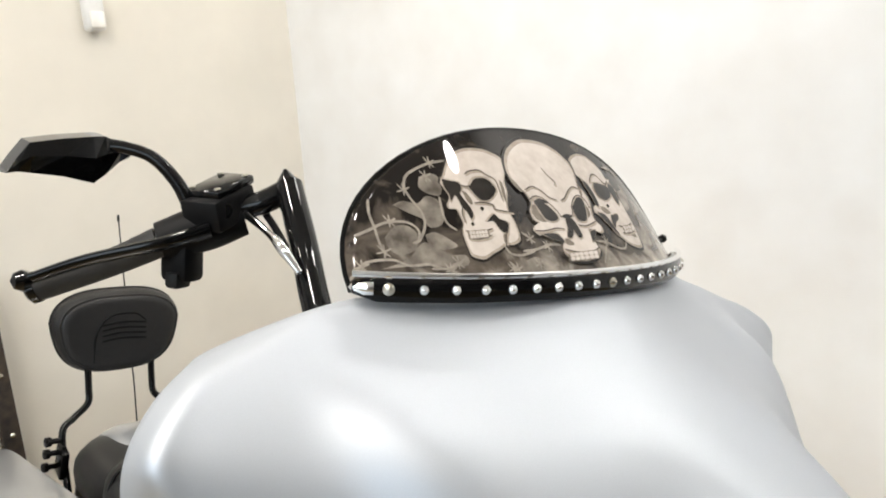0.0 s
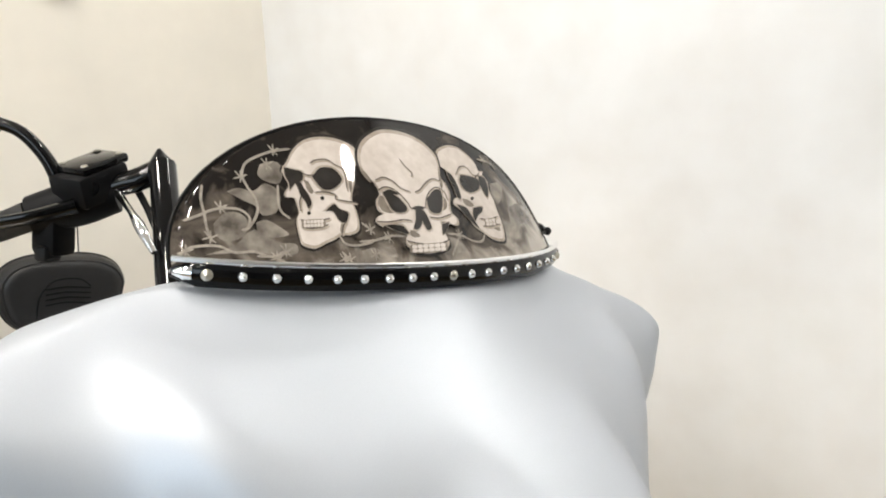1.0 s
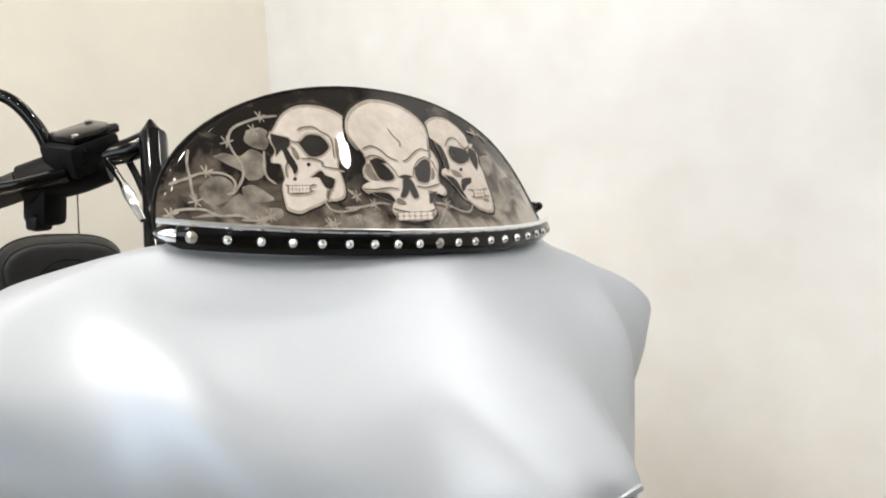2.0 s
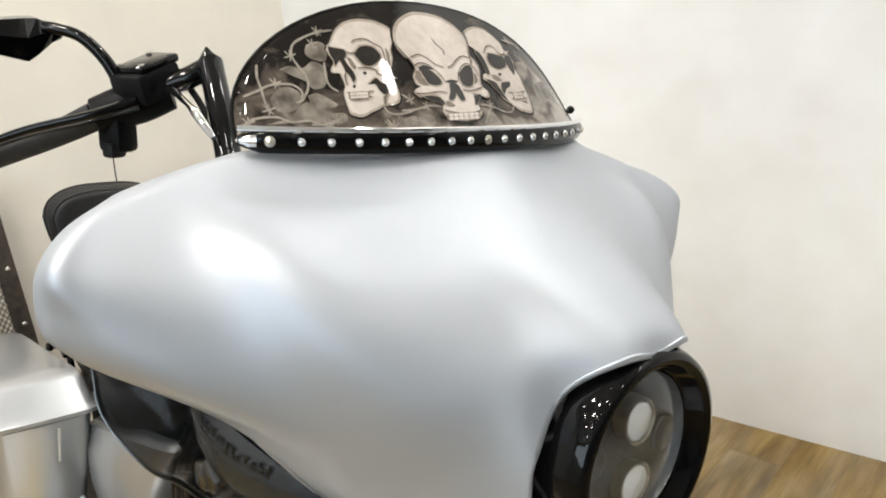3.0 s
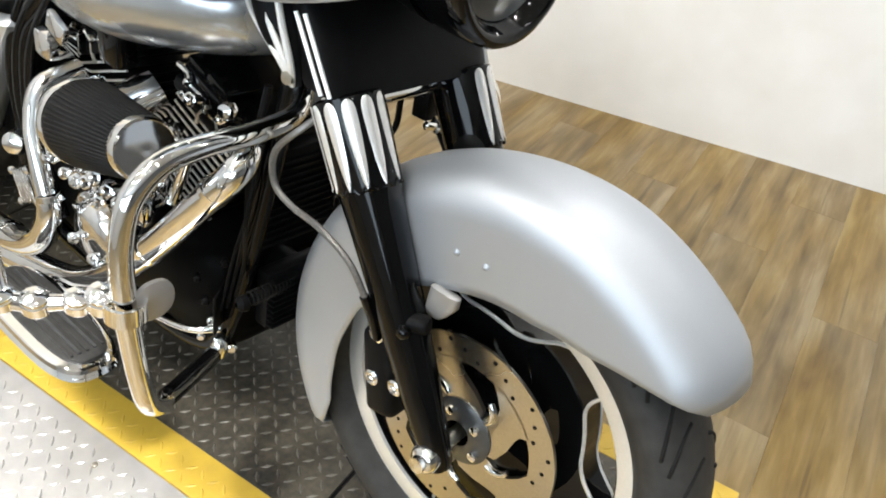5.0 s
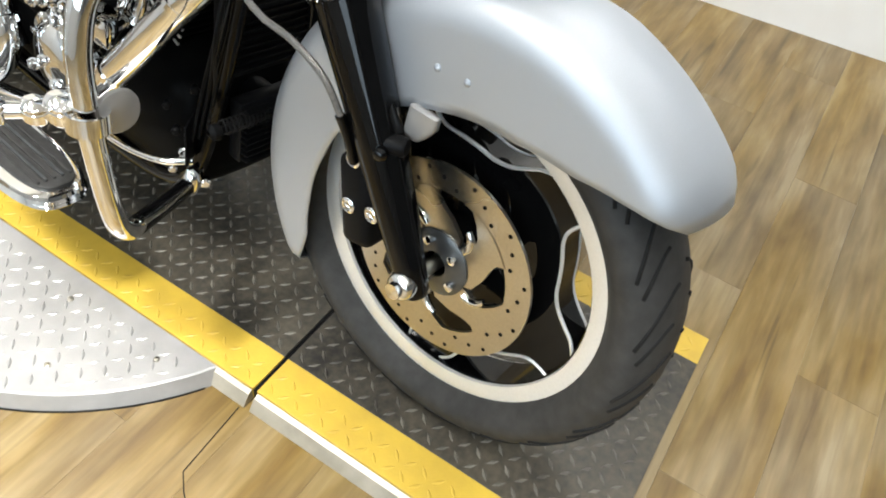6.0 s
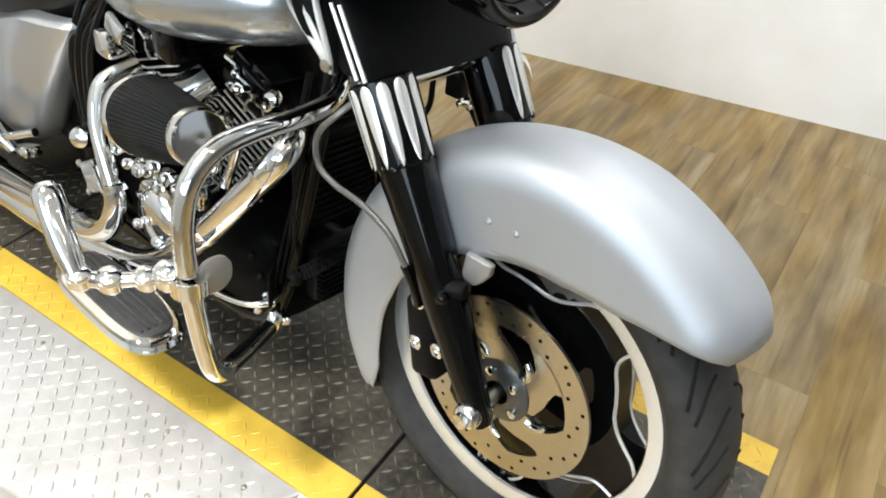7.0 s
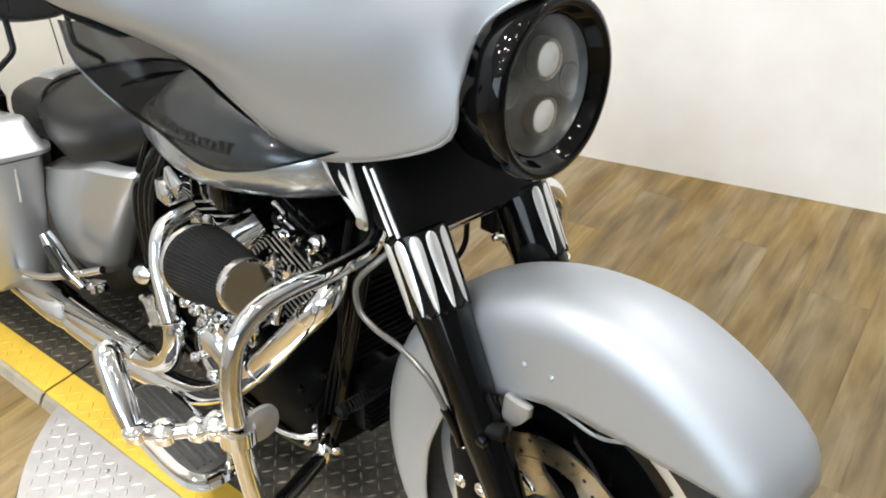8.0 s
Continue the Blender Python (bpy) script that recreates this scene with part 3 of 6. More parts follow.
skull([(55.5, 1025.6), (64.5, 1031.4), (83.1, 1036.2), (103.2, 1034.9), (118, 1026.9), (127.5, 1017), (127.9, 1007.8), (137.3, 1007.1), (130.4, 1001.5), (138.2, 995.3), (132.3, 984.7), (134.3, 974.5), (131.6, 961.8), (129.4, 946.8), (121, 932), (111.2, 929.7), (94, 933.3), (82.2, 940.4), (72, 946.2), (65.9, 957.9), (56.5, 967), (51.1, 970.4), (56.6, 976.6), (66.3, 977), (64.6, 986.7), (64.3, 998.9), (61.8, 1007.4), (53.9, 1013)],
      [[(87.3, 1000.8), (99.3, 999.8), (112.6, 996.7), (109.3, 988.9), (93.2, 984.4), (82.9, 987.6), (81.5, 995)],
       [(121.8, 999.7), (131.4, 997.6), (129.3, 987.2), (120.8, 979.2), (117.9, 986.7), (117.4, 993.1)],
       [(83.2, 965.1), (97.7, 966), (94.5, 961.5), (86.5, 958.9), (78.3, 953.9), (78.7, 959.4)],
       [(62.4, 1003.2), (68.3, 999.2), (70.1, 989.4), (67.6, 979), (62.7, 979.8), (63, 989), (61.9, 997.3)],
       [(57.8, 968.1), (70.2, 964.7), (73.1, 955.7), (76.3, 946.7), (68.8, 953.2), (62.4, 961.3)],
       [(85.9, 976.7), (90.2, 978.1), (91, 976.1), (86.7, 974.7)]],
      [[(70.8, 976.8), (80.6, 974.7), (86.8, 968.6), (76.1, 967.8), (69.8, 971.4)],
       [(96.4, 948.9), (116.8, 949.2), (118.2, 940.6), (105.8, 943.7)]],
      [[(76, 1002.1), (89.8, 1011.1), (102.8, 1011.5), (110.3, 1002.9), (122.8, 1001.1)],
       [(85.7, 954.8), (104, 953.4), (125.6, 956.2)],
       [(86.6, 946.9), (103.1, 946.1), (123, 948)],
       [(125.9, 1005.1), (108.9, 997.7)]],
      [[(95.5, 953.8), (92.6, 946.5)],
       [(102.1, 953.9), (99.1, 946.5)],
       [(108.9, 954), (105.7, 946.6)],
       [(115.9, 954.1), (112.6, 946.7)]], 0)
skull([(-63, 1011.3), (-58.1, 1022.1), (-48.2, 1032.5), (-33, 1041.2), (-15.6, 1046.8), (3.3, 1047.2), (21.8, 1044.8), (37.7, 1038.9), (48.9, 1030), (54.5, 1020.5), (51.7, 1009.1), (47, 997.8), (51, 992), (52, 981.2), (43.7, 968.9), (41.8, 960.6), (47.4, 955), (45, 949.1), (37.9, 947.7), (29.3, 950.9), (19.7, 951.8), (17.6, 944.9), (19.3, 936), (17.2, 929.2), (5, 924.6), (-14.8, 922.1), (-31.6, 923.9), (-40.5, 929), (-40.3, 934.4), (-33.5, 941.1), (-37.1, 948.5), (-48.1, 949.1), (-57.3, 949.8), (-62.4, 947.4), (-68.2, 952.4), (-63.6, 957), (-56, 959.1), (-60.8, 963.6), (-58.4, 972.5), (-51.2, 979.6), (-53.4, 990.7), (-58.5, 994.7), (-63.1, 1000)],
      [[(-44.4, 976.1), (-34.7, 977.4), (-28.1, 972.8), (-24.8, 965.6), (-32.1, 962.4), (-41, 963.7), (-43.3, 969)],
       [(-45.3, 980.5), (-35.7, 982.9), (-28.2, 978.9), (-37.6, 978.8), (-44.9, 976.9)],
       [(12.1, 974.4), (26.1, 982.2), (34.3, 981.4), (30.1, 970.6), (22.4, 962.9), (12.5, 962.9), (10, 967.4)],
       [(-12.8, 961.3), (-6.9, 963.4), (-7.9, 956.4), (-11.4, 950.7), (-17.7, 946.4), (-22.3, 947.4), (-16.5, 953.8)],
       [(-5.2, 963), (-0.5, 960.1), (0.6, 952.2), (-0.2, 947.1), (-5.9, 945.8), (-7.6, 950.8), (-7.3, 956.4)],
       [(-16, 965.2), (-7.3, 967.4), (1.2, 965.8), (-8.5, 963.8)],
       [(-56.1, 948.3), (-46.9, 948.7), (-38.2, 947.4), (-35.3, 941.4), (-44, 943.3), (-51, 945.5)],
       [(18.2, 949), (28.2, 950.2), (20, 943.2), (14.7, 940.8)]],
      [[(-57.9, 969.3), (-51.8, 976.9), (-45, 976), (-43.9, 969), (-41.1, 961.5), (-48.6, 960.4), (-55.7, 962.8)],
       [(35.8, 979.2), (40.2, 973.9), (36.9, 966.7), (28.5, 964.1)],
       [(-62.3, 1005.3), (-58.9, 1000.3), (-54.6, 992.4), (-57.8, 989.9), (-62.2, 995.6), (-64.2, 1002.4)],
       [(50.1, 1011.5), (46.6, 999), (44.7, 989.2), (39.6, 986.5), (42.7, 997)],
       [(-28.9, 944.7), (-22.5, 942.8), (-19.2, 938.5), (-27.4, 937.4), (-32.4, 940.2)]],
      [[(-51.4, 991.9), (-38.6, 995.6), (-28.4, 992.5), (-20, 985.1), (-9.4, 981.9)],
       [(-3.4, 981.6), (6, 984.5), (19.9, 992.4), (32.1, 996.3), (43, 993.9)],
       [(-6.7, 1016.5), (-2.7, 1008.5), (3.5, 1001.9), (0.5, 997)],
       [(-39.4, 934.4), (-27.7, 932), (-10.7, 930.2), (8.8, 931.7), (18.6, 934.2)],
       [(-67, 952.1), (-52.3, 952), (-34.5, 954.1), (-22.7, 953.3)],
       [(3.6, 956.9), (18.6, 955.8), (40.8, 960.1)],
       [(-52.5, 981.8), (-41.5, 985.9), (-29.7, 983.3), (-20, 972.6), (-17.7, 964.9)],
       [(2.8, 965.9), (13.9, 979.1), (30.6, 987.2), (41.4, 983.5), (42.2, 973.6)]],
      [[(-35.7, 930.2), (-38.6, 922.9)],
       [(-28.4, 930.4), (-31.4, 923.1)],
       [(-21, 930.6), (-24.1, 923.3)],
       [(-13.4, 930.8), (-16.6, 923.4)],
       [(-5.1, 931), (-8.3, 923.5)],
       [(3.8, 931.2), (0.4, 923.7)],
       [(11.2, 931.3), (7.8, 923.8)]], 1)
ROCKS = [
    [(-224.1, 945.4), (-212.7, 955.2), (-201.3, 956.4), (-195.5, 950.1), (-199.1, 940.1), (-209.4, 932.5), (-220.4, 931.4), (-225.1, 937.6)],
    [(-237.4, 918.4), (-212.5, 927.5), (-191.9, 942.7), (-175.6, 932.4), (-158.9, 931.7), (-160.5, 923.5), (-179, 921.1), (-201, 922.8)],
    [(-205.9, 974.6), (-195.4, 978.7), (-182.3, 977), (-170.3, 984.3), (-159.6, 979.2), (-160.6, 969), (-167.9, 958.4), (-180.7, 955.3), (-184.4, 962.9), (-194.5, 967.9)],
    [(-188.3, 948.8), (-177.9, 951.3), (-167, 944.7), (-162.7, 939.2), (-178.5, 936.1), (-188.7, 940.6)],
    [(-169.3, 1001.9), (-155.6, 1006.1), (-148.4, 1000.5), (-155.5, 985.7), (-167.7, 986.2), (-174.1, 992.1)],
    [(140.7, 993), (170, 994.1), (165.9, 983.4), (142.5, 969.9), (131.1, 974.7)],
    [(-95.1, 926.4), (-79.1, 929.1), (-78.3, 918.9), (-94.2, 916.3)],
    [(4.1, 938.2), (32.8, 936.6), (40.2, 925.4), (10.6, 920.7)],
    [(160.6, 965), (197.5, 967.8), (198.1, 949.1), (153.1, 944.6)],
]
for p in ROCKS:
    part("printed_rock", shape(p, 0.0004), ASH, shield, "mottled grey printed rock", sharp=0, facing=(1, 0, 0.8))
WIRES = [
    [(-134.3, 1019), (-152.8, 1015.2), (-169.2, 1009.2), (-182.4, 1001.5), (-188.4, 990.6), (-187.2, 980.6), (-182.6, 969), (-185.1, 956.9), (-195.2, 944.3), (-202.7, 940.7)],
    [(-247.4, 945.3), (-235, 950.9), (-221.2, 957.3), (-209.8, 959.4), (-198.9, 958.6), (-193, 952.3), (-196.7, 942.2)],
    [(-225, 978.5), (-228.8, 966.2), (-229.4, 952.5), (-230.4, 940.9), (-228.7, 929.7)],
    [(-263.7, 908), (-252.2, 919.6), (-242.8, 924.4), (-225.2, 926.2), (-214, 921.7), (-197.3, 923.1), (-183.3, 919.5), (-165.9, 925.5)],
    [(-158.3, 983.4), (-162.7, 968.8), (-162.7, 958.9), (-156.3, 953)],
    [(-113.4, 939.4), (-110.2, 932.6), (-99.3, 930.7), (-78.7, 934.1)],
    [(-196.4, 919.4), (-183.3, 919.5), (-172.9, 915.5)],
    [(-94.5, 934.2), (-76.5, 935.5), (-56.4, 939.4), (-38.7, 939)],
    [(21.7, 940.8), (41.2, 939), (58.9, 932.4), (74, 932), (85.1, 939.6)],
    [(135.2, 1021.6), (161.9, 1017.9), (174, 1009.9)],
    [(16.5, 919.7), (28.9, 929.8), (41.9, 940.1)],
    [(-85, 951.8), (-75.6, 943.9)],
    [(-116.7, 925.5), (-112.7, 917.7)],
]
for p in WIRES:
    wire = part("printed_wire", stroke(p, 2.2, 0.0012, 6), WIRE_GREY, shield, "grey printed barbed wire", sharp=0, facing=(1, 0, 0.8))
BARBS = [(-152.5, 1016.3), (-190.4, 988.8), (-215.1, 959.9), (-229.6, 933.3), (-251.4, 919.7), (-179.6, 918.8), (-170, 925.2), (-110.8, 918.8), (-162.9, 1002.6), (-59.1, 938.3), (-116.3, 919.1), (-81.7, 922.9), (40.1, 940.1), (86.5, 920.8), (147.8, 1021.1), (-77.3, 945.9)]
for y, z in BARBS:
    for ang, size in ((20, 7), (75, 6), (125, 6)):
        c, t = size * math.cos(radians(ang)), size * math.sin(radians(ang))
        part("printed_barb", stroke([(y - c, z - t), (y + c * 0.2, z), (y + c, z + t)], 1.4, 0.0014), WIRE_GREY, shield, sharp=0, facing=(1, 0, 0.8))

# --- studded strip at the foot of the windshield
def strip_at(y, lift=0.0, up=0.0):
    n = V(1, 1.6 * y + 22 * y ** 3, 0).normalized()
    return V(screen_x(y, 0.905), y, 0.904 + up) + n * (0.004 + lift)


ys = [0.263 * k / 30 for k in range(-30, 31)]
prof = [(-0.006, -0.0115), (0.003, -0.0125), (0.006, -0.008), (0.0065, 0.0), (0.006, 0.008), (0.003, 0.0115), (-0.006, 0.0115)]
strip = bike_part("windshield_trim", sheet([[strip_at(y, a, b * max(0.35, min(1, (0.276 - abs(y)) / 0.03))) for a, b in prof] for y in ys], closed=True, caps=True), GLOSS, "glossy black strip with bright studs")
part("chrome_bead", tube([strip_at(y, 0.003, 0.0122) for y in ys], 0.0030, 8, 1), CHROME, strip, "chrome bead")
for s in (-1, 1):
    part("end_tip", lathe([(-0.012, 0.0085), (-0.004, 0.008), (0.006, 0.005), (0.010, 0.0)], strip_at(0.258 * s, 0.001), (-0.55, 0.85 * s, 0), 12), CHROME, strip, "chrome end tip")
part("bolt_ball", lathe([(-0.024, 0.002), (-0.006, 0.002), (-0.005, 0.0045), (0.0, 0.0062), (0.005, 0.0045), (0.0065, 0.0)], on_screen(0.262, 0.928) + V(-0.004, 0.016, 0), (-0.3, 1, 0.1), 12), BLACK, strip, "small black ball bolt")
for k in range(-9, 10):
    y = 0.0264 * k
    n = V(1, 1.6 * y + 22 * y ** 3, 0).normalized()
    big = k in (-9, 0, 9)
    r = 0.0056 if big else 0.0049
    part("stud", lathe([(0, r), (0.002, r), (0.0045, r * 0.6), (0.0055, 0.0)], strip_at(y, 0.0055), n, 12), STEEL if big else CHROME, strip)

# --- headlight
HL = V(-0.12, 0, 0.612)
lamp = bike_part("headlight", lathe([(-0.10, 0.085), (-0.075, 0.100), (-0.04, 0.110), (0.0, 0.1135), (0.014, 0.1135), (0.023, 0.109), (0.025, 0.102), (0.020, 0.0945), (0.004, 0.090), (0.002, 0.084)], HL, (1, 0, 0.02), 56), GLOSS, "round LED headlight in a deep gloss black ring", sharp=60)
part("reflector", lathe([(-0.03, 0.0), (-0.03, 0.05), (-0.018, 0.08), (0.0, 0.0905)], HL, (1, 0, 0.02), 40), LAMP_BODY, lamp, "grey lamp body")
for dz in (0.033, -0.034):
    led = part("projector", lathe([(-0.028, 0.023), (-0.004, 0.0250), (-0.001, 0.0235), (-0.006, 0.021)], HL + V(0, 0, dz), (1, 0, 0.02), 28), STEEL, lamp, "bright projector ring")
    part("led_lens", lathe([(-0.012, 0.022), (-0.004, 0.0195), (0.000, 0.013), (0.002, 0.0)], HL + V(0, 0, dz), (1, 0, 0.02), 28), LED, led, "milky white LED lens")
for dy in (0.055, -0.055):
    part("side_projector", lathe([(-0.029, 0.019), (-0.022, 0.020), (-0.020, 0.018), (-0.024, 0.012), (-0.026, 0.0)], HL + V(0, dy, 0), (1, 0, 0.02), 24), LAMP_BODY, lamp)
part("lens", lathe([(0.002, 0.0895), (0.006, 0.08), (0.011, 0.05), (0.0135, 0.0)], HL, (1, 0, 0.02), 40), LENS, lamp, "clear outer lens").visible_shadow = False
bike_part("headlight_shell", lathe([(-0.16, 0.06), (-0.15, 0.09), (-0.06, 0.108)], HL, (1, 0, 0.02), 40), BLACK, "black headlight shell")

# --- fork
FORK_Y = 0.108


def fork(s, z, dx=0.0, dy=0.0):
    return V(0.004 - 0.56 * z + dx, s * (FORK_Y + dy), z)


axis_up = V(-0.56, 0, 1).normalized()
for s in (-1, 1):
    f0 = fork(s, -0.02)
    leg = bike_part("fork_leg", lathe([(0, 0.0), (0.0, 0.014), (0.010, 0.0195), (0.05, 0.023), (0.11, 0.0275), (0.2, 0.032), (0.30, 0.0355), (0.36, 0.038), (0.385, 0.0395), (0.40, 0.040)], f0, axis_up, 28), GLOSS, "gloss black fork slider")
    base = f0 + axis_up * 0.385
    cover = bike_part("fork_cover", lathe([(0.0, 0.038), (0.004, 0.042), (0.02, 0.0425), (0.10, 0.044), (0.112, 0.043), (0.115, 0.034)], base, axis_up, 36), GLOSS, "black fork cover with bright flutes")
    side = V(0, 1, 0)
    fwd = side.cross(axis_up)
    for k in range(8):
        a = s * radians(-15 + 30 * k)
        d = math.cos(a) * fwd + math.sin(a) * side
        tan = axis_up.cross(d)
        fl = []
        for h, w in ((0.006, 0.0012), (0.016, 0.0036), (0.035, 0.0058), (0.06, 0.0074), (0.085, 0.0083), (0.098, 0.0083), (0.105, 0.0068), (0.1085, 0.0042), (0.110, 0.0015)):
            r = 0.0428 + 0.0014 * h / 0.14
            fl.append([base + axis_up * h + d * (math.sqrt(max(0, r * r - (q * w) ** 2)) + 0.0018 * (1 - q * q)) + tan * (q * w) for q in (-1, -0.5, 0, 0.5, 1)])
        part("flute", sheet(fl), MACHINED, cover, "bright machined flute", sharp=0)
        part("collar_scallop", tube([base + axis_up * (0.001 + 0.007 * (1 - q * q)) + (math.cos(a + q * 0.24) * fwd + math.sin(a + q * 0.24) * side) * 0.0418 for q in (-1, -0.66, -0.33, 0, 0.33, 0.66, 1)], 0.0022, 6, 1), GLOSS, cover)
    bike_part("fork_tube", lathe([(0.0, 0.026), (0.42, 0.026)], base + axis_up * 0.15, axis_up, 20), GLOSS, "black upper fork tube")
    bike_part("axle_boss", lathe([(-0.03, 0.02), (0.005, 0.021), (0.012, 0.017), (0.014, 0.012), (0.022, 0.0115), (0.024, 0.0)], V(0.0, s * 0.124, 0.0), (0, s, 0), 24), CHROME, "chrome axle end")
    bike_part("pinch_bolt", lathe([(0, 0.009), (0.012, 0.009), (0.015, 0.006), (0.016, 0)], fork(s, 0.172, 0.022, 0.018), (0.5, s, 0.1), 12), GLOSS)
bike_part("axle", lathe([(-0.105, 0.011), (0.105, 0.011)], (0, 0, 0), (0, 1, 0), 16), STEEL)
# black cowl between the fork legs, under the fairing
cowl = []
for z, g in ((0.420, -0.012), (0.4225, 0.0), (0.45, 0.003), (0.50, 0.006), (0.56, 0.004), (0.60, -0.004)):
    cx = 0.000 - 0.56 * z
    cowl.append([V(cx + a, b, z - 0.05 * a) for a, b in oval(0.037 + g, 0.150 + g, 40, 5.0)])
bike_part("fork_cowl", sheet(cowl, closed=True, caps=True), BLACK, "satin black cowl between the fork legs", sharp=35)
bike_part("trim_bar", tube([(-0.243, -0.125, 0.399), (-0.238, 0.0, 0.398), (-0.243, 0.125, 0.399)], 0.0115, 12, 4), CHROME, "chrome bar under the cowl")
bike_part("hose_junction", box((0.03, 0.028, 0.045), (-0.280, 0.115, 0.345), 0.004), BLACK, "black hose junction")
bike_part("hose_fitting", lathe([(-0.02, 0.006), (-0.012, 0.011), (0.0, 0.011), (0.003, 0.007), (0.02, 0.007), (0.022, 0.004)], (-0.262, 0.125, 0.312), (-0.3, -1, 0.2), 12), CHROME, "chrome hose fitting")
bike_part("vent_hose", tube([(-0.255, 0.03, 0.40), (-0.26, 0.031, 0.37), (-0.26, 0.029, 0.336), (-0.262, 0.009, 0.312), (-0.27, -0.03, 0.29)], 0.0045, 8, 5), BLACK, "thin black hose")
for s in (-1, 1):
    for q in (0.0, 0.011):
        bike_part("cowl_slot", tube([(-0.224 + q, s * (0.154 - q * 0.3), 0.424), (-0.246 + q, s * (0.156 - q * 0.3), 0.463), (-0.270 + q, s * (0.158 - q * 0.3), 0.506)], 0.0028, 8, 5, flat=0.6), MACHINED, "bright line on the cowl")
    sig = bike_part("signal_bracket", tube([(-0.256, s * 0.162, 0.424), (-0.270, s * 0.163, 0.450), (-0.290, s * 0.164, 0.490), (-0.306, s * 0.165, 0.530)], [0.007, 0.014, 0.024, 0.026], 14, 5, flat=0.35), BLACK, "black bracket with bright ribs")
    for top_x in (-0.330, -0.303, -0.279):
        part("rib", tube([(-0.256, s * 0.168, 0.426), (-0.262 + (top_x + 0.300) * 0.3, s * 0.172, 0.448), (top_x + 0.006, s * 0.174, 0.492), (top_x - 0.006, s * 0.174, 0.525)], [0.003, 0.0042, 0.0042, 0.0042], 8, 4), MACHINED, sig)
    part("bolt", lathe([(0, 0.008), (0.006, 0.008), (0.007, 0)], (-0.259, s * 0.170, 0.436), (0.1, s, 0), 10), STEEL, sig)

# --- front fender
def skirt(a):
    """Radius of the fender's lower edge at angle a, degrees from straight ahead over the top."""
    keys = [(41.5, 0.368), (45.5, 0.354), (52, 0.322), (60, 0.289), (74, 0.259), (97, 0.236), (125, 0.222), (160, 0.212), (185, 0.218), (202, 0.232), (210, 0.256), (217, 0.305)]
    for (a0, r0), (a1, r1) in zip(keys, keys[1:]):
        if a <= a1:
            return r0 + (r1 - r0) * (a - a0) / (a1 - a0)
    return keys[-1][1]


rows = []
for i in range(71):
    a = 41.5 + (216 - 41.5) * i / 70
    end = max(0.0, 1 - min(a - 41.5, 216 - a) / 7.0)
    crown, low = 0.401 - 0.077 * max(0.0, (a - 75) / 137) - 0.010 * end ** 2, skirt(a)
    hw = 0.084 * (1 - 0.22 * end ** 2)
    drop = 0.052
    bend = math.pi / 2 if low < crown - drop else math.acos(max(0.0, min(1.0, (low - crown + drop) / drop)))
    run, fall = 0.105 * bend / (math.pi / 2), max(0.0, crown - drop - low)
    ring = []
    for k in range(-15, 16):
        d = abs(k) / 15 * (run + fall)
        if d <= run:
            b = bend * d / run
            y, r = hw * math.sin(b) ** 0.9, crown - drop + drop * math.cos(b)
        else:
            y, r = hw * (1 + 0.12 * (d - run)), crown - drop - (d - run)
        ca, sa = math.cos(radians(a)), math.sin(radians(a))
        ring.append(V(r * ca, math.copysign(y, k), r * sa))
    rows.append(ring)
fender = thick(bike_part("front_fender", sheet(rows), SILVER, "silver front fender", facing=(0, 0, 1)), 0.003)
for s in (-1, 1):
    for p in ((-0.047, 0.2825), (-0.004, 0.285)):
        part("rivet", lathe([(0, 0.005), (0.002, 0.0045), (0.0035, 0.002), (0.004, 0)], (p[0], s * 0.0838, p[1]), (0, s, 0), 10), SILVER, fender)
    arm = [[V(cx + a, s * 0.088 + b, z) for a, b in oval(w, h, 24, 3.5)] for z, cx, w, h in ((0.228, -0.046, 0.018, 0.004), (0.226, -0.047, 0.022, 0.007), (0.210, -0.048, 0.022, 0.008), (0.194, -0.054, 0.017, 0.008), (0.185, -0.057, 0.011, 0.006), (0.182, -0.058, 0.007, 0.003))]
    bike_part("fender_bracket", sheet(arm, closed=True, caps=True), ALLOY, "pale cast bracket under the fender", sharp=50)
    bike_part("bracket_boss", lathe([(-0.01, 0.013), (0.028, 0.013), (0.032, 0.010), (0.032, 0)], fork(s, 0.178, 0.018, 0.010), (1, -0.3 * s, 0.15), 16), BLACK, "black bracket boss")

# --- front wheel
wheel = bike_part("front_wheel", lathe([(-0.05, 0.04), (-0.045, 0.055), (-0.024, 0.06), (-0.020, 0.10), (0.020, 0.10), (0.024, 0.06), (0.045, 0.055), (0.05, 0.04)], (0, 0, 0), (0, 1, 0), 40), GLOSS, "black cast wheel with a bright machined lip")
wheel.location.y = 0.014
tyre_half = [(p.x, p.y) for p in spline([(0, 0.322, 0), (0.030, 0.3178, 0), (0.050, 0.308, 0), (0.062, 0.294, 0), (0.066, 0.280, 0), (0.0625, 0.267, 0), (0.053, 0.255, 0), (0.041, 0.2455, 0), (0.034, 0.240, 0)], 3)]
tyre_prof = [(-y, r) for y, r in tyre_half[::-1]] + tyre_half[1:]
tyre = part("tyre", lathe(tyre_prof, (0, 0, 0), (0, 1, 0), 72), RUBBER, wheel, "worn black road tyre", sharp=0)
# tubes on the tread stand for grooves; the shade inside is their near-black colour
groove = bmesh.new()
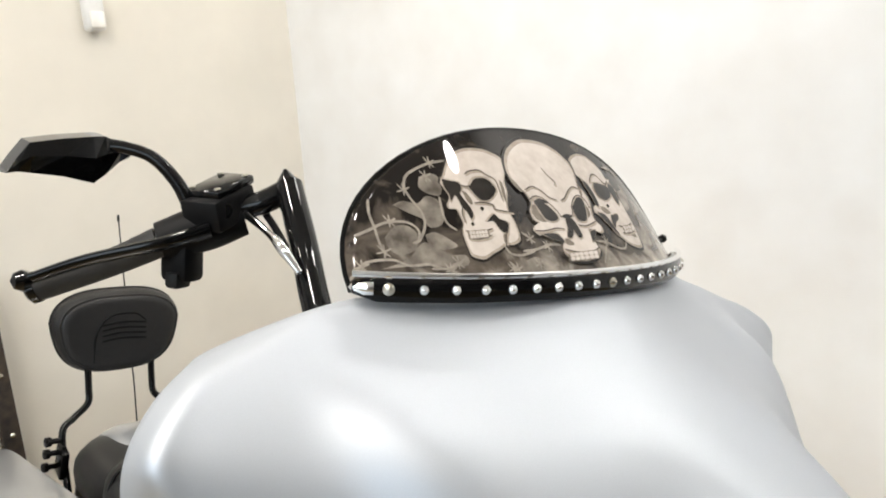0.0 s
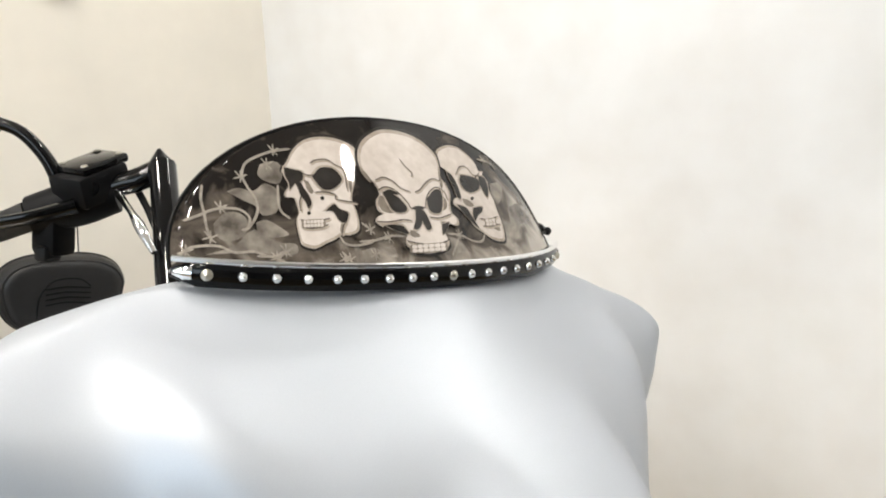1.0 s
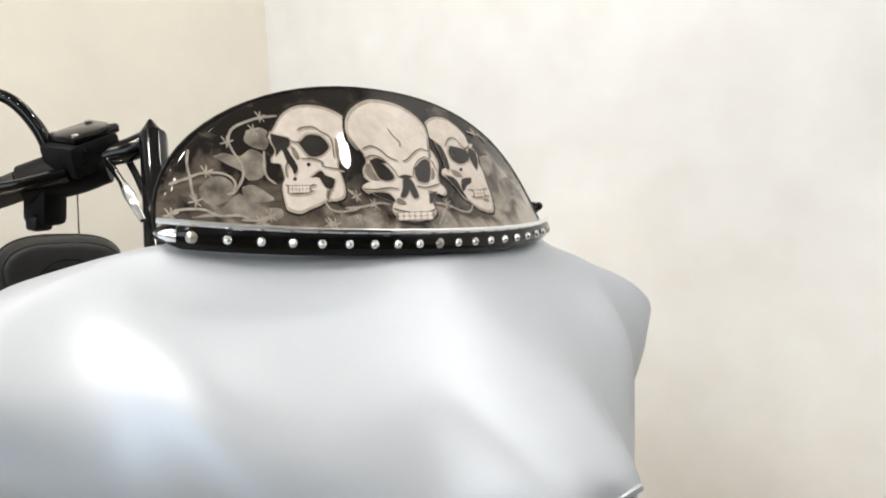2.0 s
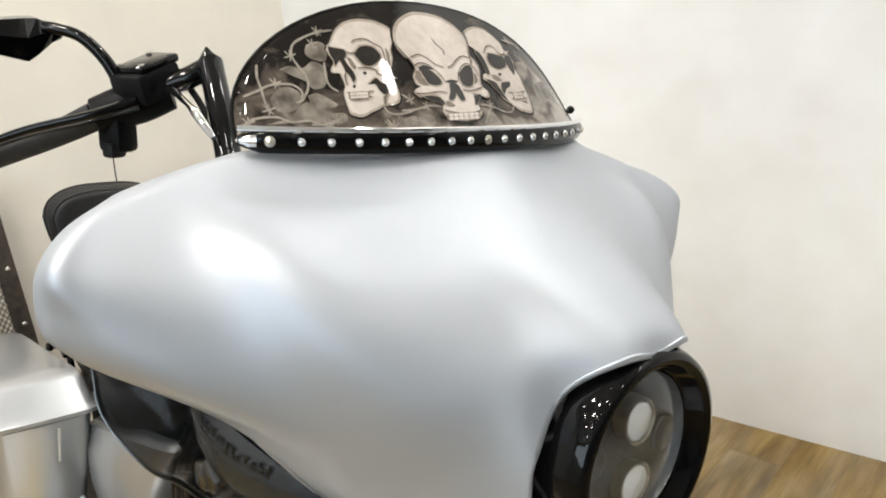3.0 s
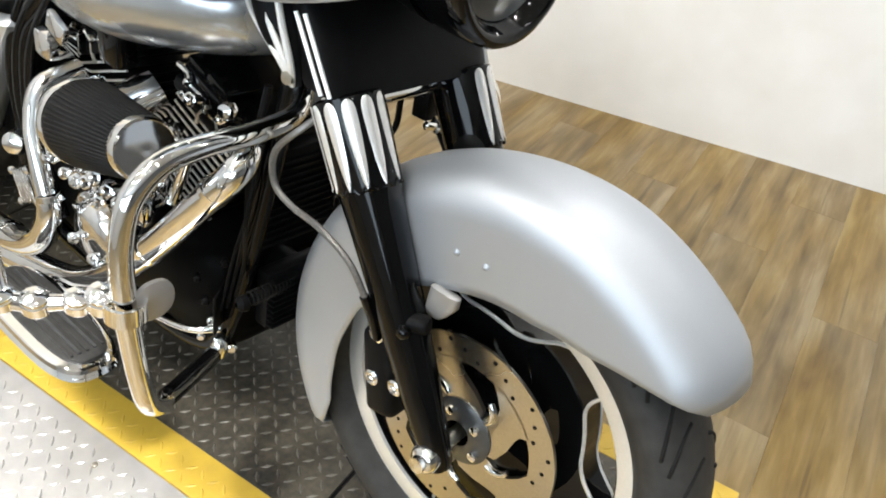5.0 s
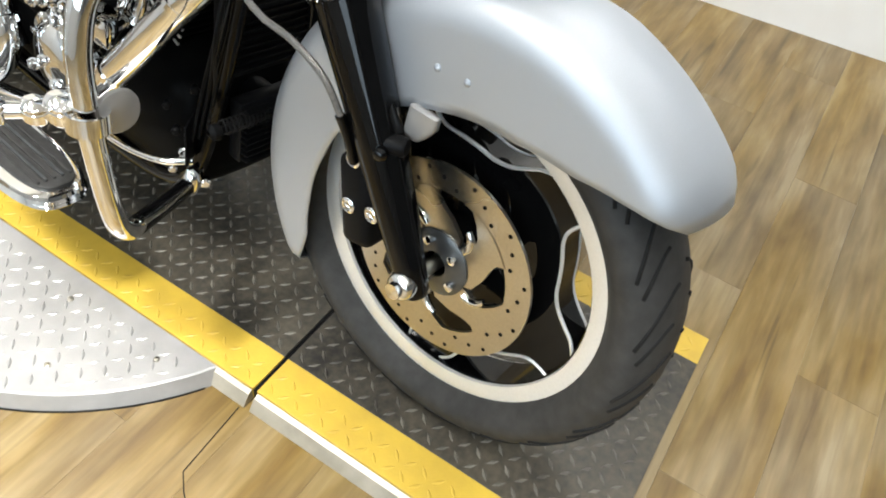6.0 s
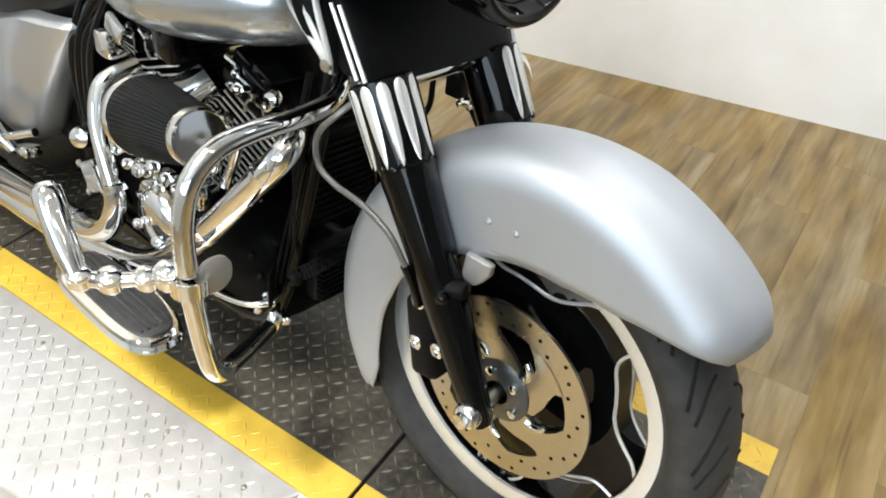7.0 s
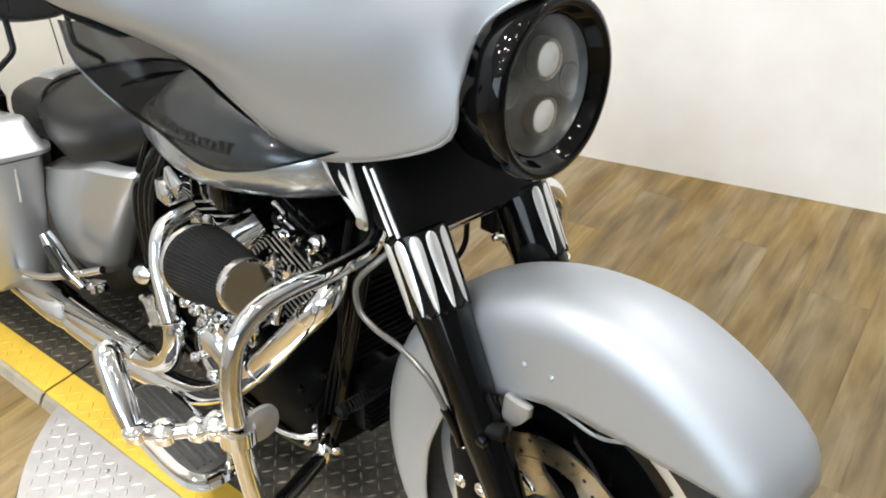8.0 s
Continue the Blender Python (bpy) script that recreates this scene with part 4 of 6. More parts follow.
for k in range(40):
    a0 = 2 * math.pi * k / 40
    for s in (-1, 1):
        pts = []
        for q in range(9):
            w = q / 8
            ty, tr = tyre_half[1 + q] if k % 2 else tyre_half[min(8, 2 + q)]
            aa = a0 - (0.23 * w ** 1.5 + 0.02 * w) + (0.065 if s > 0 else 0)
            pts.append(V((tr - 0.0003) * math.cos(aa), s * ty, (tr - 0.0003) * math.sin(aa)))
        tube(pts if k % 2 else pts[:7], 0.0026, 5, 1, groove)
part("tread_groove", groove, plain("groove_shade", 0.9, (0.006, 0.006, 0.006)), tyre, "tread grooves drawn as tubes, their shade painted near-black", sharp=0)
part("rim", lathe([(-0.020, 0.238), (-0.034, 0.229), (-0.028, 0.217), (0.028, 0.217), (0.034, 0.229), (0.020, 0.238)], (0, 0, 0), (0, 1, 0), 72), GLOSS, wheel, "gloss black rim barrel")
for y in (-1, 1):
    part("rim_lip", lathe([(0.028, 0.219), (0.034, 0.2205), (0.039, 0.240), (0.0385, 0.2435), (0.030, 0.2445)], (0, 0, 0), (0, y, 0), 72), MACHINED, wheel, "bright machined rim lip")
SCALLOP = ((0, 0.224), (7, 0.206), (11, 0.190), (17, 0.173), (25, 0.165), (34, 0.168), (43, 0.174), (50, 0.180), (54, 0.189), (56, 0.202), (57, 0.224))
scallop_line = spline([(u, r * 200, 0) for u, r in SCALLOP], 3)
for k in range(5):
    first = -13 + 72 * k
    border = [(first + p.x, p.y / 200) for p in scallop_line] + [(first + u, 0.224) for u in (60, 64, 68, 72)]
    fronts = []
    for y in (-0.023, 0.023):
        fronts.append([[V((0.07 + (r - 0.07) * q) * math.cos(radians(a)), y * (1 - 0.10 * q), (0.07 + (r - 0.07) * q) * math.sin(radians(a))) for a, r in border] for q in (0, 0.4, 0.8, 1)])
    bm = sheet(fronts[0])
    sheet(fronts[1], bm)
    sheet([fronts[0][-1], fronts[1][-1]], bm)
    spoke = part("spoke", bm, GLOSS, wheel, "broad black spoke with bright scalloped edges", sharp=30)
    for y in (-0.0212, 0.0212):
        part("spoke_edge", tube([V((r - 0.001) * math.cos(radians(a)), y, (r - 0.001) * math.sin(radians(a))) for a, r in border[:len(scallop_line)]], 0.0027, 6, 1), MACHINED, spoke)
for s in (-1, 1):
    y = 0.062 * s
    disc = part("brake_disc", lathe([(-0.0025, 0.112), (-0.0025, 0.1505), (0.0025, 0.1505), (0.0025, 0.112), (-0.0025, 0.112)], (0, y, 0), (0, s, 0), 64), STEEL, wheel, "drilled steel brake disc", sharp=30)
    for k in range(36):
        a, r = 2 * math.pi * k / 36, (0.122, 0.132, 0.141)[k % 3]
        part("disc_hole", lathe([(0.0026, 0.0), (0.0030, 0.0032), (0.0026, 0.0033)], (r * math.cos(a), y, r * math.sin(a)), (0, s, 0), 8), BLACK, disc, smooth=False)
    for k in range(5):
        rows = []
        for r, mid, half_w in ((0.046, 0.0, 36), (0.062, 4, 31), (0.076, 12, 19), (0.090, 22, 15), (0.102, 29, 17), (0.114, 33, 22)):
            a0 = 72 * k + 20 + mid
            rows.append([V(r * math.cos(radians(a0 + half_w * q)), y, r * math.sin(radians(a0 + half_w * q))) for q in (-1, -0.5, 0, 0.5, 1)])
        arm = bmesh.new()
        for dy in (-0.0035, 0.0035):
            sheet([[p + V(0, dy, 0) for p in r] for r in rows], arm)
        for q in (0, -1):
            sheet([[r[q] + V(0, dy, 0) for r in rows] for dy in (-0.0035, 0.0035)], arm)
        part("carrier_arm", arm, STEEL, disc, sharp=30)
        a = radians(72 * k + 20)
        hook = [V(r * math.cos(a + w), y + s * 0.006, r * math.sin(a + w)) for r, w in ((0.058, 0.50), (0.068, 0.54), (0.080, 0.66), (0.087, 0.80))]
        part("carrier_hook", tube(hook, [0.005, 0.006, 0.006, 0.0045], 10, 4, flat=0.6), CHROME, disc, sharp=60)
    part("disc_carrier", lathe([(-0.012, 0.03), (-0.012, 0.05), (0.006, 0.052), (0.010, 0.045), (0.012, 0.02)], (0, y, 0), (0, s, 0), 28), GREY_METAL, disc, "dark disc carrier hub", sharp=30)
    for k in range(5):
        a = radians(72 * k + 45)
        part("bolt", lathe([(0, 0.007), (0.006, 0.007), (0.008, 0.003), (0.008, 0)], (0.038 * math.cos(a), y + s * 0.011, 0.038 * math.sin(a)), (0, s, 0), 10), CHROME, disc)
    # caliper behind each fork leg
    cal = bike_part("brake_caliper", box((0.055, 0.07, 0.14), (-0.115, 0.078 * s, 0.055), 0.016, Matrix.Rotation(radians(-12), 3, "Y"), segments=3), BLACK, "black four-piston brake caliper")
    for p in ((-0.121, 0.125), (-0.118, 0.052), (-0.077, 0.062)):
        part("caliper_bolt", lathe([(0, 0.012), (0.005, 0.012), (0.007, 0.009), (0.006, 0.006), (0.003, 0.005), (0.003, 0)], (p[0], s * 0.112, p[1]), (0, s, 0), 16), CHROME, cal, "bright bolt head")
bike_part("brake_line", tube([(-0.125, -0.145, 0.196), (-0.155, -0.15, 0.235), (-0.209, -0.15, 0.255), (-0.262, -0.151, 0.262), (-0.295, -0.152, 0.280), (-0.299, -0.150, 0.322), (-0.270, -0.135, 0.362), (-0.25, -0.08, 0.40)], 0.0045, 8, 8), HOSE, "thin grey braided brake hose")
bike_part("hose_end", tube([(-0.112, -0.125, 0.13), (-0.116, -0.136, 0.165), (-0.126, -0.146, 0.198)], 0.0065, 10, 3), GLOSS)
bike_part("brake_line", tube([(-0.13, 0.118, 0.14), (-0.19, 0.13, 0.22), (-0.27, 0.12, 0.33), (-0.27, 0.06, 0.42)], 0.0045, 8, 8), BLACK)

# --- handlebar and controls
for s in (-1, 1):
    bar = bike_part("handlebar", tube([(-0.44, s * 0.225, 0.68), (-0.505, s * 0.224, 0.76), (-0.585, s * 0.211, 0.85), (-0.640, s * 0.198, 0.915), (-0.702, s * 0.183, 0.978)], 0.0165, 14, 4), GLOSS, "gloss black angled handlebar")
    part("bar_arm", tube([(-0.700, s * 0.178, 0.978), (-0.716, s * 0.208, 0.958), (-0.735, s * 0.235, 0.946), (-0.79, s * 0.335, 0.895)], 0.0145, 14, 4), GLOSS, bar)
    part("gusset", tube([(-0.712, s * 0.184, 0.998), (-0.702, s * 0.184, 0.975), (-0.685, s * 0.188, 0.955)], [0.002, 0.018, 0.015], 10, 4), GLOSS, bar, "pointed bar corner")
    grip = bike_part("grip", tube([(-0.775, s * 0.312, 0.905), (-0.80, s * 0.357, 0.880), (-0.838, s * 0.427, 0.850)], [0.0185, 0.0165, 0.0175], 16, 4), RUBBER, "black rubber grip")
    part("grip_cap", lathe([(0, 0.0185), (0.008, 0.0185), (0.012, 0.013), (0.012, 0)], (-0.838, s * 0.427, 0.850), (-0.45, s * 0.83, -0.36), 16), GLOSS, grip)
    reach = [(-0.72, -0.275, 0.925), (-0.735, -0.325, 0.908), (-0.775, -0.390, 0.888), (-0.80, -0.443, 0.866)] if s < 0 else [(-0.72, 0.275, 0.925), (-0.70, 0.325, 0.915), (-0.67, 0.39, 0.905), (-0.646, 0.450, 0.900)]
    lever = bike_part("lever", tube(reach, [0.012, 0.010, 0.009, 0.008], 12, 5, flat=0.7), GLOSS, "black hand lever with a ball end")
    part("ball_end", lathe([(-0.012, 0.0), (-0.008, 0.009), (0, 0.012), (0.008, 0.009), (0.012, 0.0)], (-0.803, -0.450, 0.864) if s < 0 else (-0.641, 0.456, 0.90), (0, 1, 0), 14), GLOSS, lever)
    mast = bike_part("master_cylinder", box((0.055, 0.075, 0.040), (-0.742, s * 0.253, 0.950), 0.007, Matrix.Rotation(radians(s * -26), 3, "Z") @ Matrix.Rotation(radians(s * -18), 3, "X")), BLACK, "black brake fluid reservoir")
    part("cover", box((0.050, 0.070, 0.012), (-0.744, s * 0.252, 0.974), 0.004, Matrix.Rotation(radians(s * -26), 3, "Z") @ Matrix.Rotation(radians(s * -18), 3, "X")), GLOSS, mast, "gloss black lid")
    for qx, qy in ((-0.018, -0.026), (0.018, -0.026), (-0.018, 0.026), (0.018, 0.026)):
        part("lid_screw", lathe([(0, 0.0042), (0.0015, 0.004), (0.002, 0)], V(-0.744, s * 0.252, 0.974) + Matrix.Rotation(radians(s * -26), 3, "Z") @ Matrix.Rotation(radians(s * -18), 3, "X") @ V(qx, qy, 0.006), V(0.05, s * 0.3, 1), 8), STEEL, mast)
    part("sight_glass", lathe([(0, 0.010), (0.003, 0.010), (0.004, 0.007), (0.003, 0)], (-0.712, s * 0.262, 0.948), (1, s * 0.45, 0), 16), GLOSS, mast)
    part("clamp_body", tube([(-0.735, s * 0.225, 0.938), (-0.752, s * 0.262, 0.925), (-0.775, s * 0.31, 0.905)], [0.022, 0.028, 0.024], 14, 4), BLACK, mast)
    sw = bike_part("switch_housing", box((0.04, 0.036, 0.055), (-0.765, s * 0.288, 0.886), 0.008, Matrix.Rotation(radians(s * -26), 3, "Z")), BLACK, "black switch housing")
    part("switch_button", box((0.02, 0.026, 0.02), (-0.758, s * 0.296, 0.862), 0.005, Matrix.Rotation(radians(s * -26), 3, "Z")), PLASTIC, sw)
    part("banjo", lathe([(-0.01, 0.008), (0.01, 0.008), (0.012, 0.005), (0.02, 0.0045)], (-0.722, s * 0.213, 0.948), (0.5, -s, 0.3), 10), STEEL, mast, "bright banjo fitting")
    bike_part("clutch_cable" if s > 0 else "brake_hose", tube([(-0.722, s * 0.205, 0.945), (-0.700, s * 0.200, 0.925), (-0.66, s * 0.194, 0.885), (-0.61, s * 0.190, 0.84), (-0.54, s * 0.185, 0.78)], 0.0045, 8, 6), BLACK, "thin black control line")
    bike_part("control_line", tube([(-0.722, s * 0.230, 0.944), (-0.662, s * 0.232, 0.927), (-0.630, s * 0.232, 0.914), (-0.600, s * 0.226, 0.890)], [0.0055, 0.0040, 0.0065, 0.0035], 10, 6), CHROME, "chrome control line with a swelling joint")
    mirror = bike_part("mirror", tube([(-0.748, s * 0.286, 0.948), (-0.756, s * 0.300, 0.978), (-0.770, s * 0.322, 1.004), (-0.788, s * 0.345, 1.013), (-0.80, s * 0.360, 1.014)], [0.0085, 0.008, 0.0075, 0.0075, 0.009], 12, 5), GLOSS, "black angular mirror on a curved arm")
    mrows = []
    for yy, zt, zb, dx in ((0.338, 1.010, 1.002, 0.0), (0.350, 1.022, 0.996, 0.0), (0.366, 1.029, 0.982, 0.003), (0.380, 1.028, 0.972, 0.005), (0.412, 1.024, 0.979, 0.006), (0.445, 1.018, 0.982, 0.004), (0.457, 1.002, 0.983, 0.002), (0.467, 0.987, 0.981, 0.0)):
        x = -0.806 + 0.12 * (yy - 0.375)
        mrows.append([V(x + dx + 0.010, s * yy, zt - 0.004), V(x + dx + 0.018, s * yy, (zt + zb) / 2), V(x + dx + 0.010, s * yy, zb), V(x - 0.020, s * yy, zb), V(x - 0.026, s * yy, (zt + zb) / 2), V(x - 0.024, s * yy, zt)])
    part("mirror_shell", sheet(mrows, closed=True, caps=True), GLOSS, mirror, smooth=False)

# --- smoked wind deflectors: blades that carry on below the fairing's edge
BLADE_TOP = ((-0.270, 0.172, 0.535), (-0.312, 0.206, 0.522), (-0.340, 0.248, 0.562), (-0.352, 0.285, 0.602), (-0.362, 0.318, 0.643), (-0.378, 0.350, 0.668), (-0.412, 0.390, 0.684))
BLADE_FOOT = ((-0.286, 0.186, 0.528), (-0.351, 0.263, 0.504), (-0.391, 0.311, 0.511), (-0.401, 0.358, 0.565), (-0.403, 0.391, 0.597), (-0.445, 0.415, 0.640), (-0.475, 0.414, 0.682))
for s in (-1, 1):
    top_line = spline([(x - 0.005, s * y, z + 0.006) for x, y, z in BLADE_TOP], 6)
    foot_line = spline([(x, s * y, z) for x, y, z in BLADE_FOOT], 6)
    blade = thick(bike_part("wind_deflector", sheet([[a.lerp(b, k / 8) + V(0.010 * math.sin(math.pi * k / 8), s * 0.008 * math.sin(math.pi * k / 8), 0) for a, b in zip(top_line, foot_line)] for k in range(9)]), SMOKE, "smoked plastic wind deflector"), 0.003)
    part("blade_mount", sheet([[a.lerp(b, k / 20) + V(-0.003, -s * 0.003, 0) for a, b in zip(top_line, foot_line)] for k in range(4)]), BLACK, blade, "black rubber mounting band")
    part("blade_edge", tube(foot_line, 0.0016, 6, 1), GREY_METAL, blade, "pale polished edge of the smoked blade")
    bike_part("fairing_gasket", tube([p + V(-0.004, 0, -0.003) for p in top_line], 0.005, 8, 1), BLACK, "black rubber strip under the fairing edge")


# --- bodywork lofts along the bike
def loft(stations, n=28, power=2.4):
    """Stations: x, middle y, middle z, half width, half height."""
    line = spline([(s[0], s[1], s[2]) for s in stations], 5)
    size = spline([(s[3], s[4], 0) for s in stations], 5)
    return sheet([[V(c.x, c.y + a, c.z + b) for a, b in oval(max(0.003, d.x), max(0.003, d.y), n, power)] for c, d in zip(line, size)], closed=True, caps=True)


tank = bike_part("fuel_tank", loft([(-0.352, 0, 0.470, 0.08, 0.028), (-0.376, 0, 0.466, 0.146, 0.052), (-0.43, 0, 0.460, 0.192, 0.072), (-0.52, 0, 0.454, 0.216, 0.090), (-0.61, 0, 0.448, 0.226, 0.106), (-0.72, 0, 0.440, 0.216, 0.114), (-0.818, 0, 0.420, 0.190, 0.090), (-0.893, 0, 0.408, 0.168, 0.060), (-0.945, 0, 0.395, 0.134, 0.042), (-0.990, 0, 0.384, 0.087, 0.024), (-1.007, 0, 0.382, 0.037, 0.006)], n=40, power=2.5), POLISHED, "slate silver fuel tank with a dark name badge", sharp=0)
tank_skin = BVHTree.FromPolygons([v.co for v in tank.data.vertices], [tuple(p.vertices) for p in tank.data.polygons])


def on_tank(s, x, z, lift):
    """The place on the tank's flank at x and z, a little proud of the skin."""
    place, normal, _, _ = tank_skin.ray_cast(V(x, s * 0.6, z), V(0, -s, 0))
    return place + V(0, s * lift, 0)


for s in (-1, 1):
    badge = bmesh.new()
    for k in range(19):
        w = k / 18
        x, z = -0.795 + 0.290 * w, 0.460 + 0.021 * w + 0.004 * math.sin(5 * w)
        tall = 0.011 + 0.009 * (k % 6 == 0) + 0.003 * (k % 4 == 1)
        box((0.0055, 0.005, tall), on_tank(s, x, z + 0.002 * (k % 2), 0.001), 0.0015, Matrix.Rotation(radians((24, -10, 12, -26)[k % 4]), 3, "Y"), badge)
        if k % 2:
            box((0.012, 0.005, 0.004), on_tank(s, x, z + (0.006, -0.005, 0.002)[k % 3], 0.001), 0.0012, Matrix.Rotation(radians(8), 3, "Y"), badge)
    tube([on_tank(s, x, z, 0.001) for x, z in ((-0.80, 0.449), (-0.72, 0.451), (-0.62, 0.460), (-0.505, 0.471))], 0.0028, 8, 4, badge)
    part("tank_badge", badge, BADGE, tank, "raised dark metal badge")
part("filler_cap", lathe([(0, 0.034), (0.008, 0.034), (0.012, 0.028), (0.013, 0)], (-0.60, -0.06, 0.574), (0, -0.2, 1), 24), CHROME, tank, "chrome filler cap")
part("tank_console", loft([(-0.52, 0, 0.575, 0.02, 0.006), (-0.58, 0, 0.580, 0.04, 0.014), (-0.75, 0, 0.560, 0.035, 0.012), (-0.90, 0, 0.50, 0.02, 0.008)]), GLOSS, tank, "gloss black dash console")

seat = bike_part("rider_seat", loft([(-0.90, 0, 0.385, 0.05, 0.04), (-0.97, 0, 0.370, 0.11, 0.060), (-1.06, 0, 0.328, 0.178, 0.090), (-1.18, 0, 0.298, 0.207, 0.097), (-1.30, 0, 0.302, 0.205, 0.096), (-1.38, 0, 0.318, 0.19, 0.083), (-1.42, 0, 0.320, 0.14, 0.06)], power=2.8), LEATHER, "black vinyl rider seat", sharp=0)
part("seat_seam", tube([(-1.335, -0.200, 0.305), (-1.338, -0.175, 0.378), (-1.345, -0.08, 0.399), (-1.345, 0, 0.402), (-1.345, 0.08, 0.399), (-1.338, 0.175, 0.378)], 0.004, 6, 5), BLACK, seat)
part("seat_strap", tube([(-1.13, -0.10, 0.412), (-1.14, -0.03, 0.418), (-1.14, 0.05, 0.418)], [0.004, 0.012, 0.004], 8, 5, flat=0.3), BLACK, seat, "seat cut-out")
pillion = bike_part("pillion_seat", loft([(-1.37, 0, 0.280, 0.12, 0.05), (-1.43, 0, 0.268, 0.165, 0.075), (-1.55, 0, 0.255, 0.175, 0.076), (-1.68, 0, 0.25, 0.165, 0.068), (-1.76, 0, 0.25, 0.12, 0.05)], power=2.8), LEATHER, "black vinyl pillion seat", sharp=0)

def pad_taper(z):
    """The backrest pad narrows towards its foot."""
    return 1 - 0.17 * max(0.0, min(1.0, (0.555 - z) / 0.13))


rest = bike_part("backrest", loft([(-1.845, 0, 0.528, 0.105, 0.06), (-1.850, 0, 0.527, 0.140, 0.090), (-1.872, 0, 0.526, 0.158, 0.106), (-1.905, 0, 0.526, 0.158, 0.108), (-1.925, 0, 0.526, 0.140, 0.09)], n=40, power=2.9), LEATHER, "black padded backrest", sharp=0)
for v in rest.data.vertices:
    v.co.y *= pad_taper(v.co.z)
for k in range(4):
    part("stitch", tube([(-1.846, -0.050, 0.508 + 0.014 * k), (-1.8445, 0.0, 0.514 + 0.014 * k), (-1.846, 0.060, 0.508 + 0.014 * k)], 0.0028, 6, 4), BLACK, rest)
part("stitch_arc", tube([(-1.849, -0.070, 0.455), (-1.844, -0.064, 0.53), (-1.846, -0.030, 0.572), (-1.846, 0.03, 0.576), (-1.847, 0.06, 0.555)], 0.0028, 6, 5), BLACK, rest)
for px, w, h in ((-1.856, 0.148, 0.097), (-1.900, 0.160, 0.1095)):
    ring = [(px, a * pad_taper(0.526 + b), 0.526 + b) for a, b in oval(w, h, 40, 2.9)]
    part("piping", tube(ring + ring[:1], 0.0036, 6, 1), LEATHER, rest, "raised edge piping")
for s in (-1, 1):
    part("upright", tube([(-1.865, s * 0.080, 0.45), (-1.857, s * 0.080, 0.39), (-1.85, s * 0.084, 0.350), (-1.845, s * 0.120, 0.318), (-1.835, s * 0.148, 0.290), (-1.80, s * 0.15, 0.20), (-1.76, s * 0.152, 0.14)], 0.0085, 12, 5), GLOSS, rest, "black steel upright")
    part("dock", box((0.05, 0.02, 0.08), (-1.80, s * 0.158, 0.23), 0.005, Matrix.Rotation(radians(20), 3, "Y")), GLOSS, rest, "docking hardware")
    for dz in (0.02, 0.055, -0.02):
        part("dock_knob", lathe([(0, 0.007), (0.02, 0.007), (0.024, 0.012), (0.034, 0.012), (0.036, 0)], (-1.81 + dz * 0.4, s * 0.165, 0.235 + dz), (0.2, s, 0.1), 12), GLOSS, rest)
bike_part("antenna", tube([(-1.93, 0.068, 0.0), (-2.0, 0.092, 0.216), (-2.15, 0.114, 0.50), (-2.3, 0.136, 0.775)], 0.0022, 6, 3), BLACK, "thin whip antenna")
bike_part("antenna_tip", lathe([(0, 0.004), (0.02, 0.004), (0.022, 0)], (-2.3, 0.136, 0.77), (-0.5, 0.1, 1), 8), BLACK)

